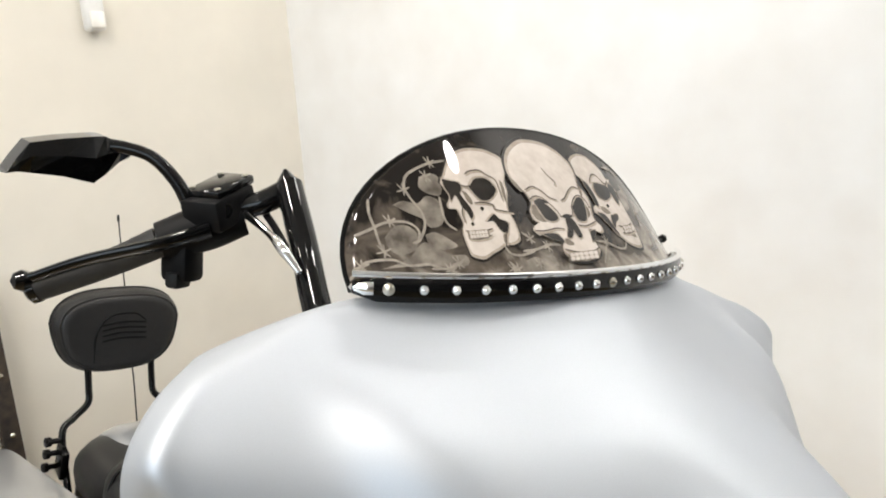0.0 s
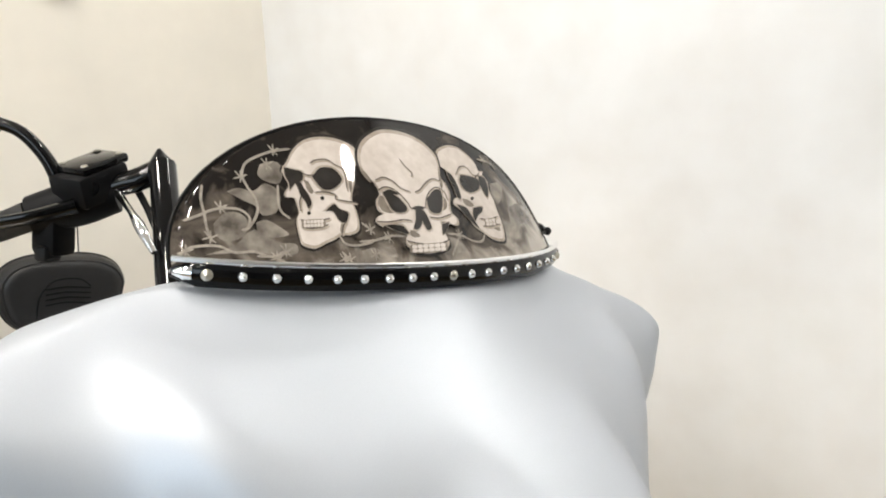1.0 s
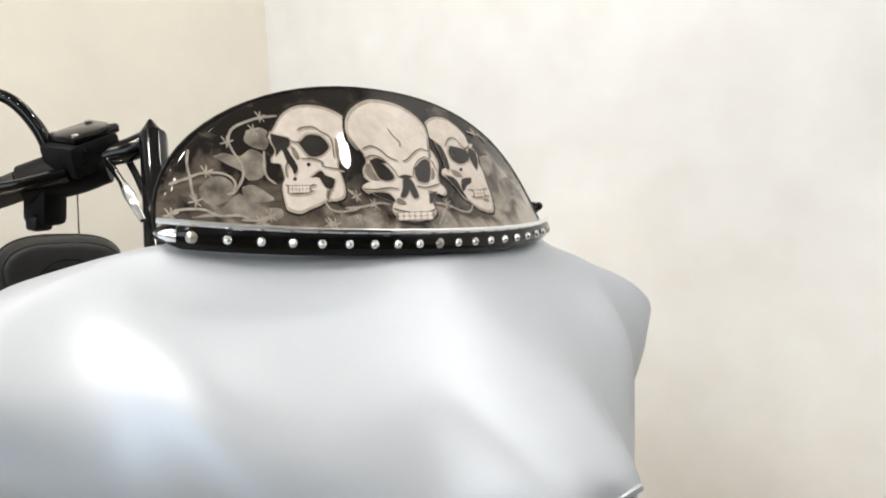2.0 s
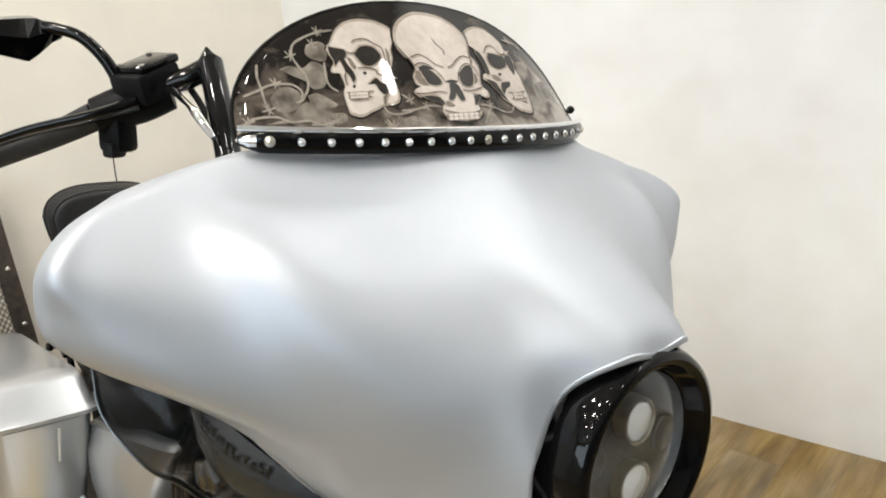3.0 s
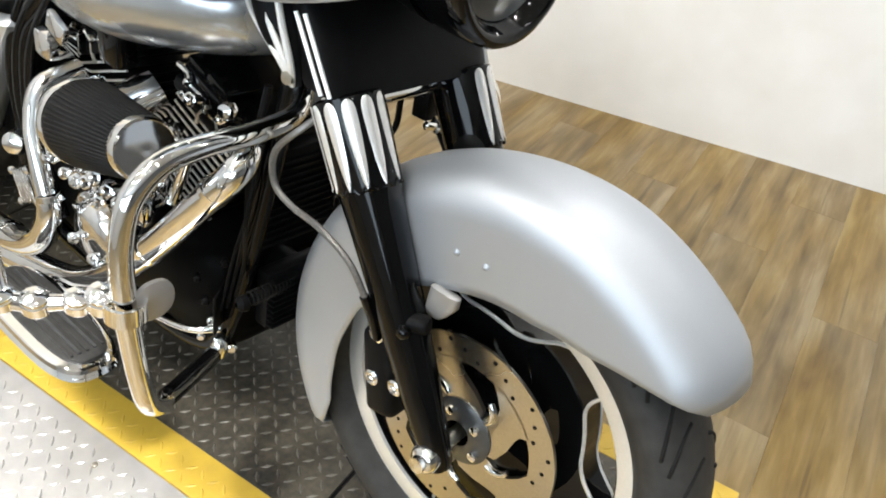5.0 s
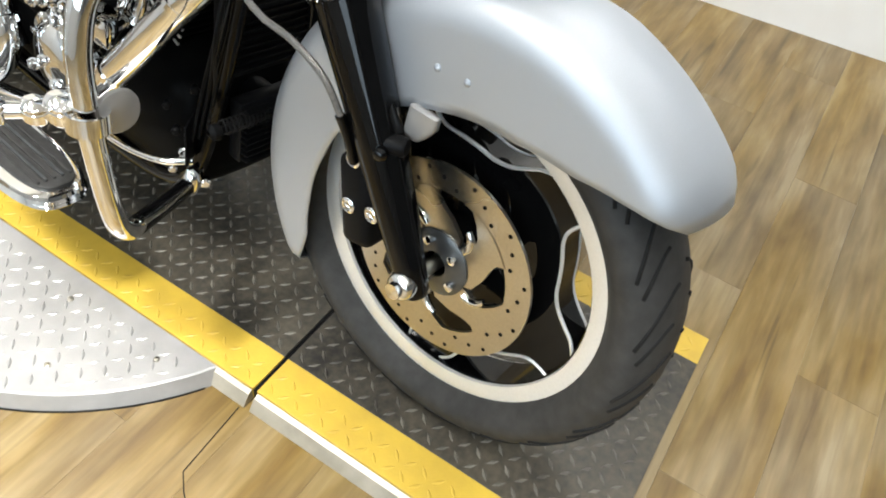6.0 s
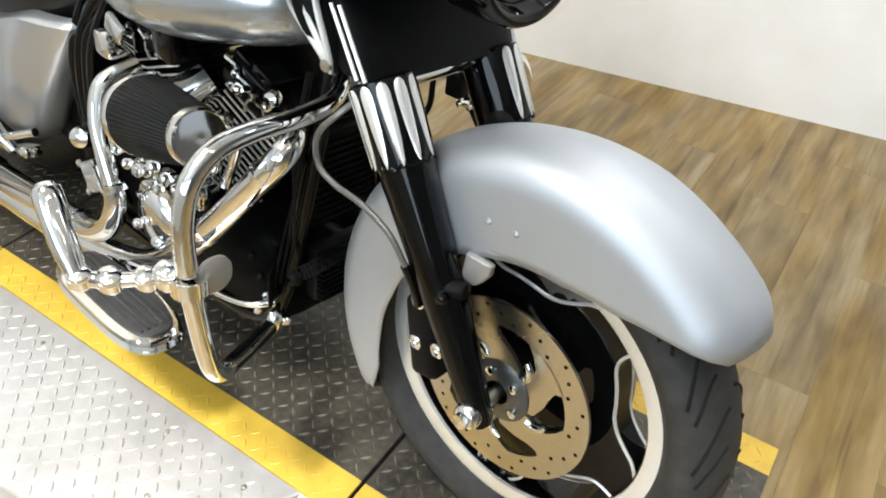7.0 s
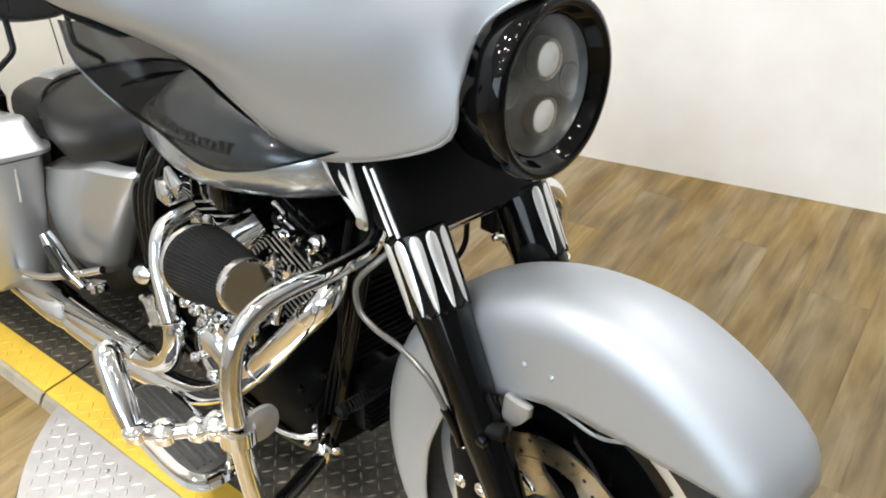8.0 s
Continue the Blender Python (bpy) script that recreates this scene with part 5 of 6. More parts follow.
# --- saddlebags, side covers, rear fender and wheel
for s in (-1, 1):
    rows = []
    for z, xf, xr, yi, yo in ((-0.075, -1.36, -1.84, 0.24, 0.36), (-0.055, -1.33, -1.89, 0.225, 0.385), (0.05, -1.27, -1.92, 0.215, 0.405), (0.18, -1.215, -1.94, 0.212, 0.418), (0.272, -1.185, -1.95, 0.21, 0.425), (0.276, -1.20, -1.94, 0.22, 0.415)):
        cx, hx, cy, hy = (xf + xr) / 2, (xf - xr) / 2, (yi + yo) / 2, (yo - yi) / 2
        rows.append([V(cx + a, s * (cy + b), z + 0.30 * min(0.0, cx + a + 1.24)) for a, b in oval(hx, hy, 48, 8.0)])
    bag = bike_part("saddlebag", sheet(rows, closed=True, caps=True), PANEL, "silver hard saddlebag with a hinged lid", sharp=35)
    rows = []
    for z, g, front in ((0.279, 0.010, 0.0), (0.282, 0.015, 0.0), (0.290, 0.015, 0.0), (0.294, 0.006, 0.0), (0.299, 0.003, 0.004), (0.322, -0.004, 0.024), (0.341, -0.010, 0.040), (0.346, -0.015, 0.046), (0.348, -0.024, 0.056), (0.349, -0.060, 0.080)):
        droop = 0.30 if z < 0.31 else 0.17
        rows.append([V(-1.5675 + a - front * max(0.0, a / 0.38) ** 3, s * (0.3175 + b), z + droop * min(0.0, a - 0.3275)) for a, b in oval(0.3825 + g, 0.1075 + g, 48, 9.0)])
    part("lid", sheet(rows, closed=True, caps=True), PANEL, bag, sharp=28)
    bag.location = (-0.11, 0, HUB - 0.03)
    part("reflector_strip", box((0.004, 0.005, 0.09), (-1.203, s * 0.288, 0.212), 0.001, Matrix.Rotation(radians(14), 3, "Y")), MACHINED, bag)
    rows = []
    for z, xf, yf, xm, ym, xr, yr in ((0.280, -1.00, 0.14, -1.09, 0.18, -1.36, 0.18), (0.262, -0.998, 0.158, -1.105, 0.212, -1.37, 0.215), (0.20, -1.04, 0.165, -1.135, 0.226, -1.38, 0.225), (0.10, -1.105, 0.175, -1.18, 0.222, -1.37, 0.22), (0.0, -1.17, 0.175, -1.23, 0.210, -1.35, 0.21), (-0.05, -1.22, 0.16, -1.265, 0.19, -1.33, 0.19)):
        rows.append([V(xf + 0.004, s * (yf - 0.05), z), V(xf, s * yf, z), V(xf * 0.55 + xm * 0.45, s * (yf * 0.5 + ym * 0.5 + 0.003), z), V(xm, s * ym, z), V(xm * 0.7 + xr * 0.3, s * (ym * 0.7 + yr * 0.3 + 0.004), z), V(xr, s * yr, z), V(xr - 0.01, s * (yr - 0.05), z)])
        for p in rows[-1][4:]:
            p.z -= 0.075 * max(0.0, min(1.0, (z + 0.05) / 0.2)) * (xm - p.x) / (xm - xr)
    thick(bike_part("side_cover", sheet([spline(r, 3) for r in rows]), PANEL, "silver side cover", sharp=25, facing=(0, s, 0)), 0.004)
    foot_peg = bike_part("pillion_peg", tube([(-1.165, s * 0.245, -0.030), (-1.200, s * 0.262, 0.010), (-1.222, s * 0.272, 0.055), (-1.236, s * 0.280, 0.092)], [0.012, 0.017, 0.018, 0.013], 14, 4), CHROME, "folded chrome pillion peg")
    part("peg_pad", tube([(-1.182, s * 0.266, -0.012), (-1.202, s * 0.280, 0.030), (-1.216, s * 0.288, 0.070)], [0.006, 0.010, 0.007], 10, 4), RUBBER, foot_peg, "black rubber pad")
    part("peg_mount", box((0.11, 0.03, 0.026), (-1.150, s * 0.226, -0.028), 0.009, Matrix.Rotation(radians(-18), 3, "Y")), CHROME, foot_peg, "chrome peg mount")
    part("mount_bolt", lathe([(0, 0.012), (0.006, 0.012), (0.010, 0.006), (0.010, 0)], (-1.110, s * 0.240, -0.014), (0.1, s, 0.1), 12), CHROME, foot_peg)
    bike_part("bag_rail", tube([(-1.10, s * 0.22, 0.03), (-1.20, s * 0.26, -0.01), (-1.33, s * 0.30, -0.05), (-1.6, s * 0.34, -0.09)], 0.009, 10, 4), CHROME, "chrome saddlebag guard")
rows = []
for i in range(30):
    a = radians(15 + 165 * i / 29)
    rows.append([V(-1.625 + (0.345 - 0.045 * q ** 4) * math.cos(a), 0.10 * q, (0.345 - 0.045 * q ** 4) * math.sin(a) - 0.005) for q in [k / 8 for k in range(-8, 9)]])
thick(bike_part("rear_fender", sheet(rows), PANEL, "silver rear fender", facing=(0, 0, 1)), 0.004)
rear = bike_part("rear_wheel", lathe([(-0.05, 0.04), (-0.045, 0.06), (-0.02, 0.07), (-0.015, 0.19), (0.015, 0.19), (0.02, 0.07), (0.045, 0.06), (0.05, 0.04)], (-1.625, 0, -0.003), (0, 1, 0), 36), GLOSS, "black rear wheel")
part("tyre", lathe([(-0.06, 0.20)] + [(-0.088 * math.cos(b), 0.245 + 0.075 * math.sin(b)) for b in [math.pi * (k / 16) * 1.24 - math.pi * 0.12 for k in range(17)]] + [(0.06, 0.20)], (-1.625, 0, -0.003), (0, 1, 0), 56), RUBBER, rear, sharp=0)
bike_part("swingarm", box((0.62, 0.26, 0.06), (-1.33, 0, -0.02), 0.02), BLACK, "black swingarm")
bike_part("side_stand", tube([(-0.62, 0.14, -0.13), (-0.60, 0.20, -0.22), (-0.60, 0.246, -0.352)], [0.016, 0.014, 0.02], 12, 4), BLACK, "black side stand")

# --- frame and engine
for s in (-1, 1):
    bike_part("frame_downtube", tube([(-0.37, s * 0.045, 0.46), (-0.40, s * 0.075, 0.20), (-0.44, s * 0.10, -0.05), (-0.50, s * 0.11, -0.14), (-0.70, s * 0.115, -0.165), (-1.0, s * 0.12, -0.15)], 0.016, 12, 5), GLOSS, "black frame tube")
    bike_part("frame_rail", tube([(-0.90, s * 0.09, 0.38), (-0.98, s * 0.125, 0.28), (-1.03, s * 0.13, 0.10), (-1.05, s * 0.13, -0.06)], 0.02, 12, 5), GLOSS, "black frame rail")
bike_part("frame_spine", tube([(-0.36, 0, 0.44), (-0.6, 0, 0.37), (-0.95, 0, 0.33)], 0.03, 12, 4), BLACK)
bike_part("steering_head", lathe([(-0.12, 0.035), (0.12, 0.035)], (-0.36, 0, 0.50), axis_up, 20, caps=True), BLACK)
case = bike_part("crankcase", loft([(-0.44, 0, -0.04, 0.09, 0.06), (-0.47, 0, -0.04, 0.125, 0.11), (-0.58, 0, -0.03, 0.14, 0.13), (-0.78, 0, -0.02, 0.14, 0.13), (-0.98, 0, -0.01, 0.14, 0.12), (-1.05, 0, 0.0, 0.11, 0.09)], power=3.5), ENGINE, "black crankcase")
cam_c = V(-0.692, -0.176, 0.004)
cover = part("cam_cover", lathe([(-0.04, 0.080), (0.0, 0.080), (0.006, 0.078), (0.009, 0.064), (0.016, 0.060), (0.024, 0.050), (0.028, 0.030), (0.029, 0.0)], cam_c, (0, -1, 0), 36), CHROME, case, "chrome cam cover")
for k in range(9):
    a = 2 * math.pi * k / 9
    part("screw", lathe([(0, 0.007), (0.006, 0.007), (0.008, 0.004), (0.008, 0)], cam_c + V(0.070 * math.cos(a), -0.006, 0.070 * math.sin(a)), (0, -1, 0), 8), CHROME, cover)
part("gear_cover", box((0.13, 0.05, 0.10), (-0.86, -0.125, 0.06), 0.02, segments=3), ENGINE, case, "black transmission cover")
part("lifter_block", box((0.07, 0.045, 0.05), (-0.60, -0.155, 0.10), 0.010), CHROME, case)
part("lifter_block", box((0.07, 0.045, 0.05), (-0.74, -0.155, 0.10), 0.010), CHROME, case)
bike_part("chrome_ball", lathe([(-0.024, 0.008), (-0.018, 0.02), (0, 0.025), (0.018, 0.02), (0.024, 0.008), (0.024, 0)], (-0.989, -0.17, 0.050), (0.6, -1, 0.3), 20), CHROME, "chrome ball cap")
for d, base in ((V(0.42, 0, 1), V(-0.61, 0, 0.08)), (V(-0.36, 0, 1), V(-0.77, 0, 0.08))):
    d = d.normalized()
    cyl = bike_part("cylinder", lathe([(0, 0.062), (0.20, 0.062)], base, d, 28, caps=True), ENGINE, "black finned cylinder")
    for k in range(12):
        fin = box((0.150, 0.165, 0.005), base + d * (0.022 + 0.0155 * k), 0.0015, lean(d), segments=1)
        part("fin", fin, ENGINE, cyl, smooth=False)
        part("fin_edge", box((0.151, 0.0035, 0.0040), base + d * (0.022 + 0.0155 * k) + V(0, -0.0815, 0), 0, lean(d)), MACHINED, cyl, "bright cut fin edge", smooth=False)
    head = part("rocker_box", box((0.150, 0.176, 0.040), base + d * 0.228, 0.010, lean(d), segments=3), GLOSS, cyl, "black rocker box")
    for q, wq in ((-1, 0.046), (0, 0.052), (1, 0.046)):
        part("rocker_cap", box((wq, 0.170, 0.012 + 0.008 * (q == 0)), base + d * (0.252 + 0.004 * (q == 0)) + lean(d) @ V(q * 0.051, 0, 0), 0.005, lean(d), segments=2), GLOSS, head, "black rocker cap")
    trim = [base + d * h + lean(d) @ V(u, -0.0925, 0) for u, h in ((-0.078, 0.236), (-0.052, 0.240), (-0.040, 0.226), (-0.012, 0.230), (0.002, 0.212), (0.030, 0.216), (0.044, 0.200), (0.078, 0.204))]
    part("rocker_trim", tube(trim, 0.0042, 8, 2), CHROME, head, "stepped chrome edge of the rocker box")
    part("head_rib", tube([base + d * 0.222 + lean(d) @ V(0.002, -0.090, 0), base + d * 0.196 + lean(d) @ V(-0.010, -0.090, 0), base + d * 0.176 + lean(d) @ V(-0.012, -0.088, 0)], 0.0035, 8, 3), STEEL, head)
    part("rocker_base", box((0.16, 0.185, 0.025), base + d * 0.203, 0.006, lean(d)), BLACK, cyl)
    for q in (-1, 1):
        part("pushrod_tube", lathe([(0, 0.011), (0.004, 0.013), (0.01, 0.010), (0.10, 0.010), (0.105, 0.013), (0.13, 0.013)], base + V(q * 0.018 + d.x * 0.06, -0.122, 0.03), V(d.x * 0.75 + q * 0.06, 0.10, 1), 12), CHROME, cyl, "chrome pushrod tube")
    for k in range(4):
        part("head_bolt", lathe([(0, 0.007), (0.008, 0.007), (0.010, 0.004), (0.010, 0)], base + d * 0.235 + V((-0.05, 0.05, -0.05, 0.05)[k], -0.091, 0.0) + d * ((-0.012, -0.012, 0.012, 0.012)[k]), (0, -1, 0), 8), CHROME, head)
tilt = Matrix.Rotation(radians(-24), 3, "Y")
fins = bike_part("finned_cover", box((0.078, 0.034, 0.072), (-0.925, -0.176, -0.006), 0.010, tilt), CHROME, "chrome finned gearbox side cover")
for k in range(5):
    part("rib", box((0.006, 0.010, 0.064), V(-0.925, -0.195, -0.006) + tilt @ V(-0.026 + 0.013 * k, 0, 0), 0.002, tilt), CHROME, fins)
for u, w in ((-0.036, 0.030), (0.036, 0.030), (-0.036, -0.030), (0.036, -0.030)):
    part("cover_bolt", lathe([(0, 0.008), (0.006, 0.008), (0.009, 0.004), (0.009, 0)], V(-0.925, -0.193, -0.006) + tilt @ V(u, 0, w), (0, -1, 0), 8), CHROME, fins)
random.seed(5)
for nx, ny, nz in [(-0.60 - 0.022 * k, -0.196 - 0.004 * (k % 3), 0.115 + 0.018 * math.sin(k * 2.4)) for k in range(9)] + [(-0.585 - 0.03 * k, -0.205, -0.015 + 0.02 * math.sin(k * 1.9)) for k in range(6)] + [(-0.515, -0.125, 0.305), (-0.480, -0.098, 0.283), (-0.46, -0.10, 0.26)]:
    r = random.uniform(0.007, 0.0115)
    bike_part("cap_nut", lathe([(-0.03, r * 0.7), (-0.004, r * 0.7), (-0.004, r * 1.15), (0.003, r * 1.15), (0.004, r * 0.85), (0.009, r * 0.75), (0.012, r * 0.4), (0.0125, 0)], (nx, ny, nz), (0.5, -1, 0.35), 6 if r > 0.0095 else 14), CHROME, "small chrome cap nut", sharp=30)
bike_part("ignition_coil_cover", box((0.06, 0.04, 0.10), (-0.70, -0.125, 0.34), 0.012), GLOSS, "black coil cover")
bike_part("engine_mount", box((0.05, 0.06, 0.05), (-0.88, -0.13, 0.27), 0.01), CHROME, "chrome bracket")
bike_part("dome_nut", lathe([(-0.012, 0.011), (-0.004, 0.015), (0.004, 0.0145), (0.011, 0.010), (0.014, 0.0)], (-0.462, -0.100, 0.303), (0.5, -1, 0.3), 18), CHROME, "chrome dome nut")

# --- forward-facing cone air filter on its chrome elbow
FB, FT = V(-0.638, -0.214, 0.238), V(-0.452, -0.236, 0.280)
fd = (FT - FB).normalized()
fl = (FT - FB).length
filt = bike_part("air_filter", lathe([(0.0, 0.060), (0.01, 0.064), (0.02, 0.0635), (fl - 0.01, 0.043), (fl, 0.041)], FB, fd, 56, caps=True), FABRIC, "dark pleated cone air filter", sharp=0)
s0 = fd.orthogonal().normalized()
u0 = fd.cross(s0)
for k in range(56):
    a = 2 * math.pi * k / 56
    d = math.cos(a) * s0 + math.sin(a) * u0
    part("pleat", tube([FB + fd * 0.016 + d * 0.0637, FB + fd * (fl - 0.008) + d * 0.0433], 0.0022, 4, 1), FABRIC, filt, sharp=0)
part("end_cap", lathe([(fl - 0.010, 0.0445), (fl + 0.006, 0.0455), (fl + 0.010, 0.0440), (fl + 0.011, 0.0405), (fl + 0.009, 0.0395), (fl + 0.0085, 0.0)], FB, fd, 48), CHROME, filt, "chrome end cap")
part("base_ring", lathe([(-0.016, 0.058), (-0.012, 0.0655), (0.002, 0.0665), (0.007, 0.0645)], FB, fd, 48), CHROME, filt, "chrome base ring")
bike_part("intake_elbow", tube([FB - fd * 0.012, FB - fd * 0.04 + V(0, 0.012, 0), FB - fd * 0.06 + V(0.02, 0.06, 0.0), V(-0.66, -0.08, 0.255)], [0.056, 0.050, 0.042, 0.040], 24, 5), CHROME, "chrome intake elbow")
bike_part("breather_bracket", box((0.05, 0.012, 0.034), (-0.760, -0.185, 0.338), 0.005, Matrix.Rotation(radians(25), 3, "Y")), CHROME, "chrome intake bracket")

# --- exhaust
front_pipe = bike_part("exhaust_pipe", tube([(-0.395, -0.105, 0.290), (-0.362, -0.158, 0.268), (-0.42, -0.180, 0.189), (-0.49, -0.190, 0.104), (-0.575, -0.200, 0.014), (-0.66, -0.208, -0.056), (-0.754, -0.216, -0.106), (-0.897, -0.230, -0.137), (-1.05, -0.240, -0.158), (-1.25, -0.250, -0.166)], [0.017, 0.021, 0.0225, 0.0235, 0.0235, 0.024, 0.025, 0.027, 0.031, 0.036], 20, 6), CHROME, "chrome front exhaust heat shield")
rear_pipe = bike_part("exhaust_pipe", tube([(-0.845, -0.110, 0.235), (-0.850, -0.175, 0.212), (-0.835, -0.203, 0.158), (-0.803, -0.215, 0.096), (-0.778, -0.220, 0.030), (-0.790, -0.225, -0.022), (-0.832, -0.228, -0.066), (-0.900, -0.231, -0.096), (-1.0, -0.236, -0.108), (-1.18, -0.242, -0.134), (-1.35, -0.247, -0.160)], [0.017, 0.018, 0.0175, 0.018, 0.020, 0.022, 0.024, 0.026, 0.028, 0.032, 0.036], 20, 6), CHROME, "chrome rear exhaust pipe")
for pipe, spots in ((front_pipe, ((-0.39, -0.172, 0.229, 0.024), (-0.52, -0.194, 0.072, 0.0255))), (rear_pipe, ((-0.772, -0.219, 0.050, 0.0215), (-0.93, -0.232, -0.099, 0.0285)))):
    for x, y, z, r in spots:
        part("pipe_clamp", lathe([(-0.006, r - 0.002), (-0.005, r), (0.005, r), (0.006, r - 0.002)], (x, y, z), (0.55, 0.1, 0.8) if pipe == front_pipe else ((-0.3, 0, 1) if z > 0 else (1, 0, 0.15)), 24), CHROME, pipe, "chrome band clamp")
# dark boxes and hoses behind the pipes
bike_part("battery_box", box((0.20, 0.25, 0.34), (-1.07, 0, 0.09), 0.02, segments=3), ENGINE, "black battery box between the side covers")
bike_part("oil_pan", box((0.46, 0.22, 0.10), (-0.86, 0, -0.13), 0.03, segments=3), ENGINE, "black oil pan under the gearbox")
for q, (dx, dz) in enumerate(((0.0, 0.0), (0.022, -0.02), (0.047, 0.01), (-0.024, 0.02))):
    bike_part("oil_hose", tube([(-0.955 + dx, -0.120, 0.330 + dz), (-0.985 + dx, -0.146, 0.250), (-1.000 + dx, -0.152, 0.140 + dz), (-0.985 + dx, -0.150, 0.030), (-0.955 + dx * 1.6, -0.150, -0.075 + dz)], 0.0095 - 0.0015 * (q % 2), 10, 5), GLOSS, "gloss black oil hose")
for s in (-1, 1):
    bike_part("muffler", lathe([(-0.03, 0.020), (0, 0.040), (0.06, 0.048), (0.6, 0.052), (0.66, 0.048), (0.67, 0.03), (0.60, 0.028)], (-1.27, s * 0.250, -0.158), (-1, s * 0.06, -0.02), 28), CHROME, "chrome muffler")

# --- engine guard, highway peg, floorboard, pedal
for s in (-1, 1):
    guard = bike_part("engine_guard", tube([(-0.385, s * 0.03, 0.365), (-0.325, s * 0.10, 0.352), (-0.310, s * 0.18, 0.348), (-0.310, s * 0.245, 0.348), (-0.310, s * 0.302, 0.338), (-0.310, s * 0.338, 0.306), (-0.310, s * 0.352, 0.26), (-0.308, s * 0.356, 0.21), (-0.306, s * 0.351, 0.12), (-0.305, s * 0.340, 0.030), (-0.313, s * 0.326, -0.012), (-0.333, s * 0.300, -0.044), (-0.350, s * 0.280, -0.055)], 0.0145, 18, 6), CHROME, "chrome engine guard tube")
    part("guard_clamp", lathe([(-0.012, 0.021), (-0.012, 0.025), (0.012, 0.025), (0.012, 0.021)], (-0.307, s * 0.354, 0.165), (0.0, 0, 1), 20), CHROME, guard)
    part("guard_leg", tube([(-0.348, s * 0.282, -0.056), (-0.37, s * 0.235, -0.066), (-0.400, s * 0.165, -0.074)], 0.0150, 12, 4), GLOSS, guard, "black guard leg")
    part("leg_edge", tube([(-0.337, s * 0.277, -0.047), (-0.358, s * 0.230, -0.057), (-0.388, s * 0.165, -0.064)], 0.0028, 6, 4), STEEL, guard, "bright edge of the guard leg")
    part("guard_end", tube([(-0.402, s * 0.155, -0.046), (-0.398, s * 0.155, -0.060), (-0.402, s * 0.156, -0.082), (-0.410, s * 0.158, -0.100)], [0.006, 0.014, 0.014, 0.006], 14, 4, flat=0.7), CHROME, guard, "chrome guard mount")
    part("clamp_tab", sheet([[V(-0.300 + d, s * (0.322 + b), 0.168 + a) for a, b in oval(0.027 + g, 0.026 + g, 28, 2.3)] for d, g in ((-0.004, -0.002), (-0.003, 0.0), (0.003, 0.0), (0.004, -0.002))], closed=True, caps=True), ALLOY, guard, "pale grey clamp tab", sharp=30)
    peg = bike_part("highway_peg", tube([(-0.405, s * 0.452, 0.172), (-0.43, s * 0.449, 0.20), (-0.475, s * 0.44, 0.25), (-0.485, s * 0.438, 0.262)], [0.013, 0.0175, 0.0195, 0.011], 10, 5), CHROME, "chrome highway peg on a jointed arm")
    part("peg_arm", tube([(-0.335, s * 0.365, 0.168), (-0.355, s * 0.39, 0.163), (-0.385, s * 0.425, 0.160), (-0.405, s * 0.455, 0.168)], [0.012, 0.010, 0.012, 0.011], 14, 4), CHROME, peg)
    for jx, jy, jz, jr in ((-0.334, 0.366, 0.168, 0.020), (-0.352, 0.387, 0.163, 0.0165), (-0.381, 0.421, 0.160, 0.0175), (-0.402, 0.450, 0.166, 0.0165)):
        part("joint", lathe([(-jr * 0.95, 0.0), (-jr * 0.9, jr * 0.55), (-jr * 0.72, jr * 0.86), (-jr * 0.5, jr * 0.90), (-jr * 0.45, jr), (jr * 0.45, jr), (jr * 0.5, jr * 0.90), (jr * 0.72, jr * 0.86), (jr * 0.9, jr * 0.55), (jr * 0.95, 0.0)], (jx, s * jy, jz), (0.3, 0.2 * s, 1), 18), CHROME, peg, sharp=30)
    rows = []
    for z, g in ((-0.112, -0.008), (-0.110, 0.0), (-0.106, 0.003), (-0.102, -0.001), (-0.099, 0.003), (-0.095, -0.001), (-0.092, 0.002), (-0.086, 0.0), (-0.084, -0.006)):
        rows.append([V(-0.662 + a, s * (0.298 + b), z - 0.006) for a, b in oval(0.16 + g, 0.056 + g, 36, 3.2)])
    board = bike_part("floorboard", sheet(rows, closed=True, caps=True), CHROME, "black rubber floorboard in a chrome rim")
    rows = [[V(-0.662 + a, s * (0.296 + b), z - 0.006) for a, b in oval(0.147 + g, 0.042 + g, 36, 3.2)] for z, g in ((-0.086, 0.0), (-0.079, 0.0), (-0.077, -0.003))]
    pad = part("pad", sheet(rows, closed=True, caps=True), RUBBER, board, "ribbed black rubber pad")
    for k in range(5):
        part("pad_rib", box((0.26, 0.005, 0.004), (-0.662, s * (0.272 + 0.0125 * k), -0.082), 0.001), GREY_METAL if k in (1, 3) else RUBBER, pad)
coil = []
for k in range(90):
    w = k / 89
    coil.append(V(-0.375 - 0.017 * w, -0.118 + 0.108 * w, 0.030 - 0.014 * w) + V(0.012 * math.cos(k * 0.9), 0, 0.012 * math.sin(k * 0.9)))
bike_part("return_spring", tube(coil, 0.0018, 5, 1), PLASTIC, "dark coil spring")
bike_part("spring_end", lathe([(-0.016, 0.004), (-0.01, 0.012), (0.0, 0.014), (0.004, 0.008), (0.016, 0.005)], (-0.372, -0.128, 0.030), (0.1, 1, -0.1), 14), BLACK)
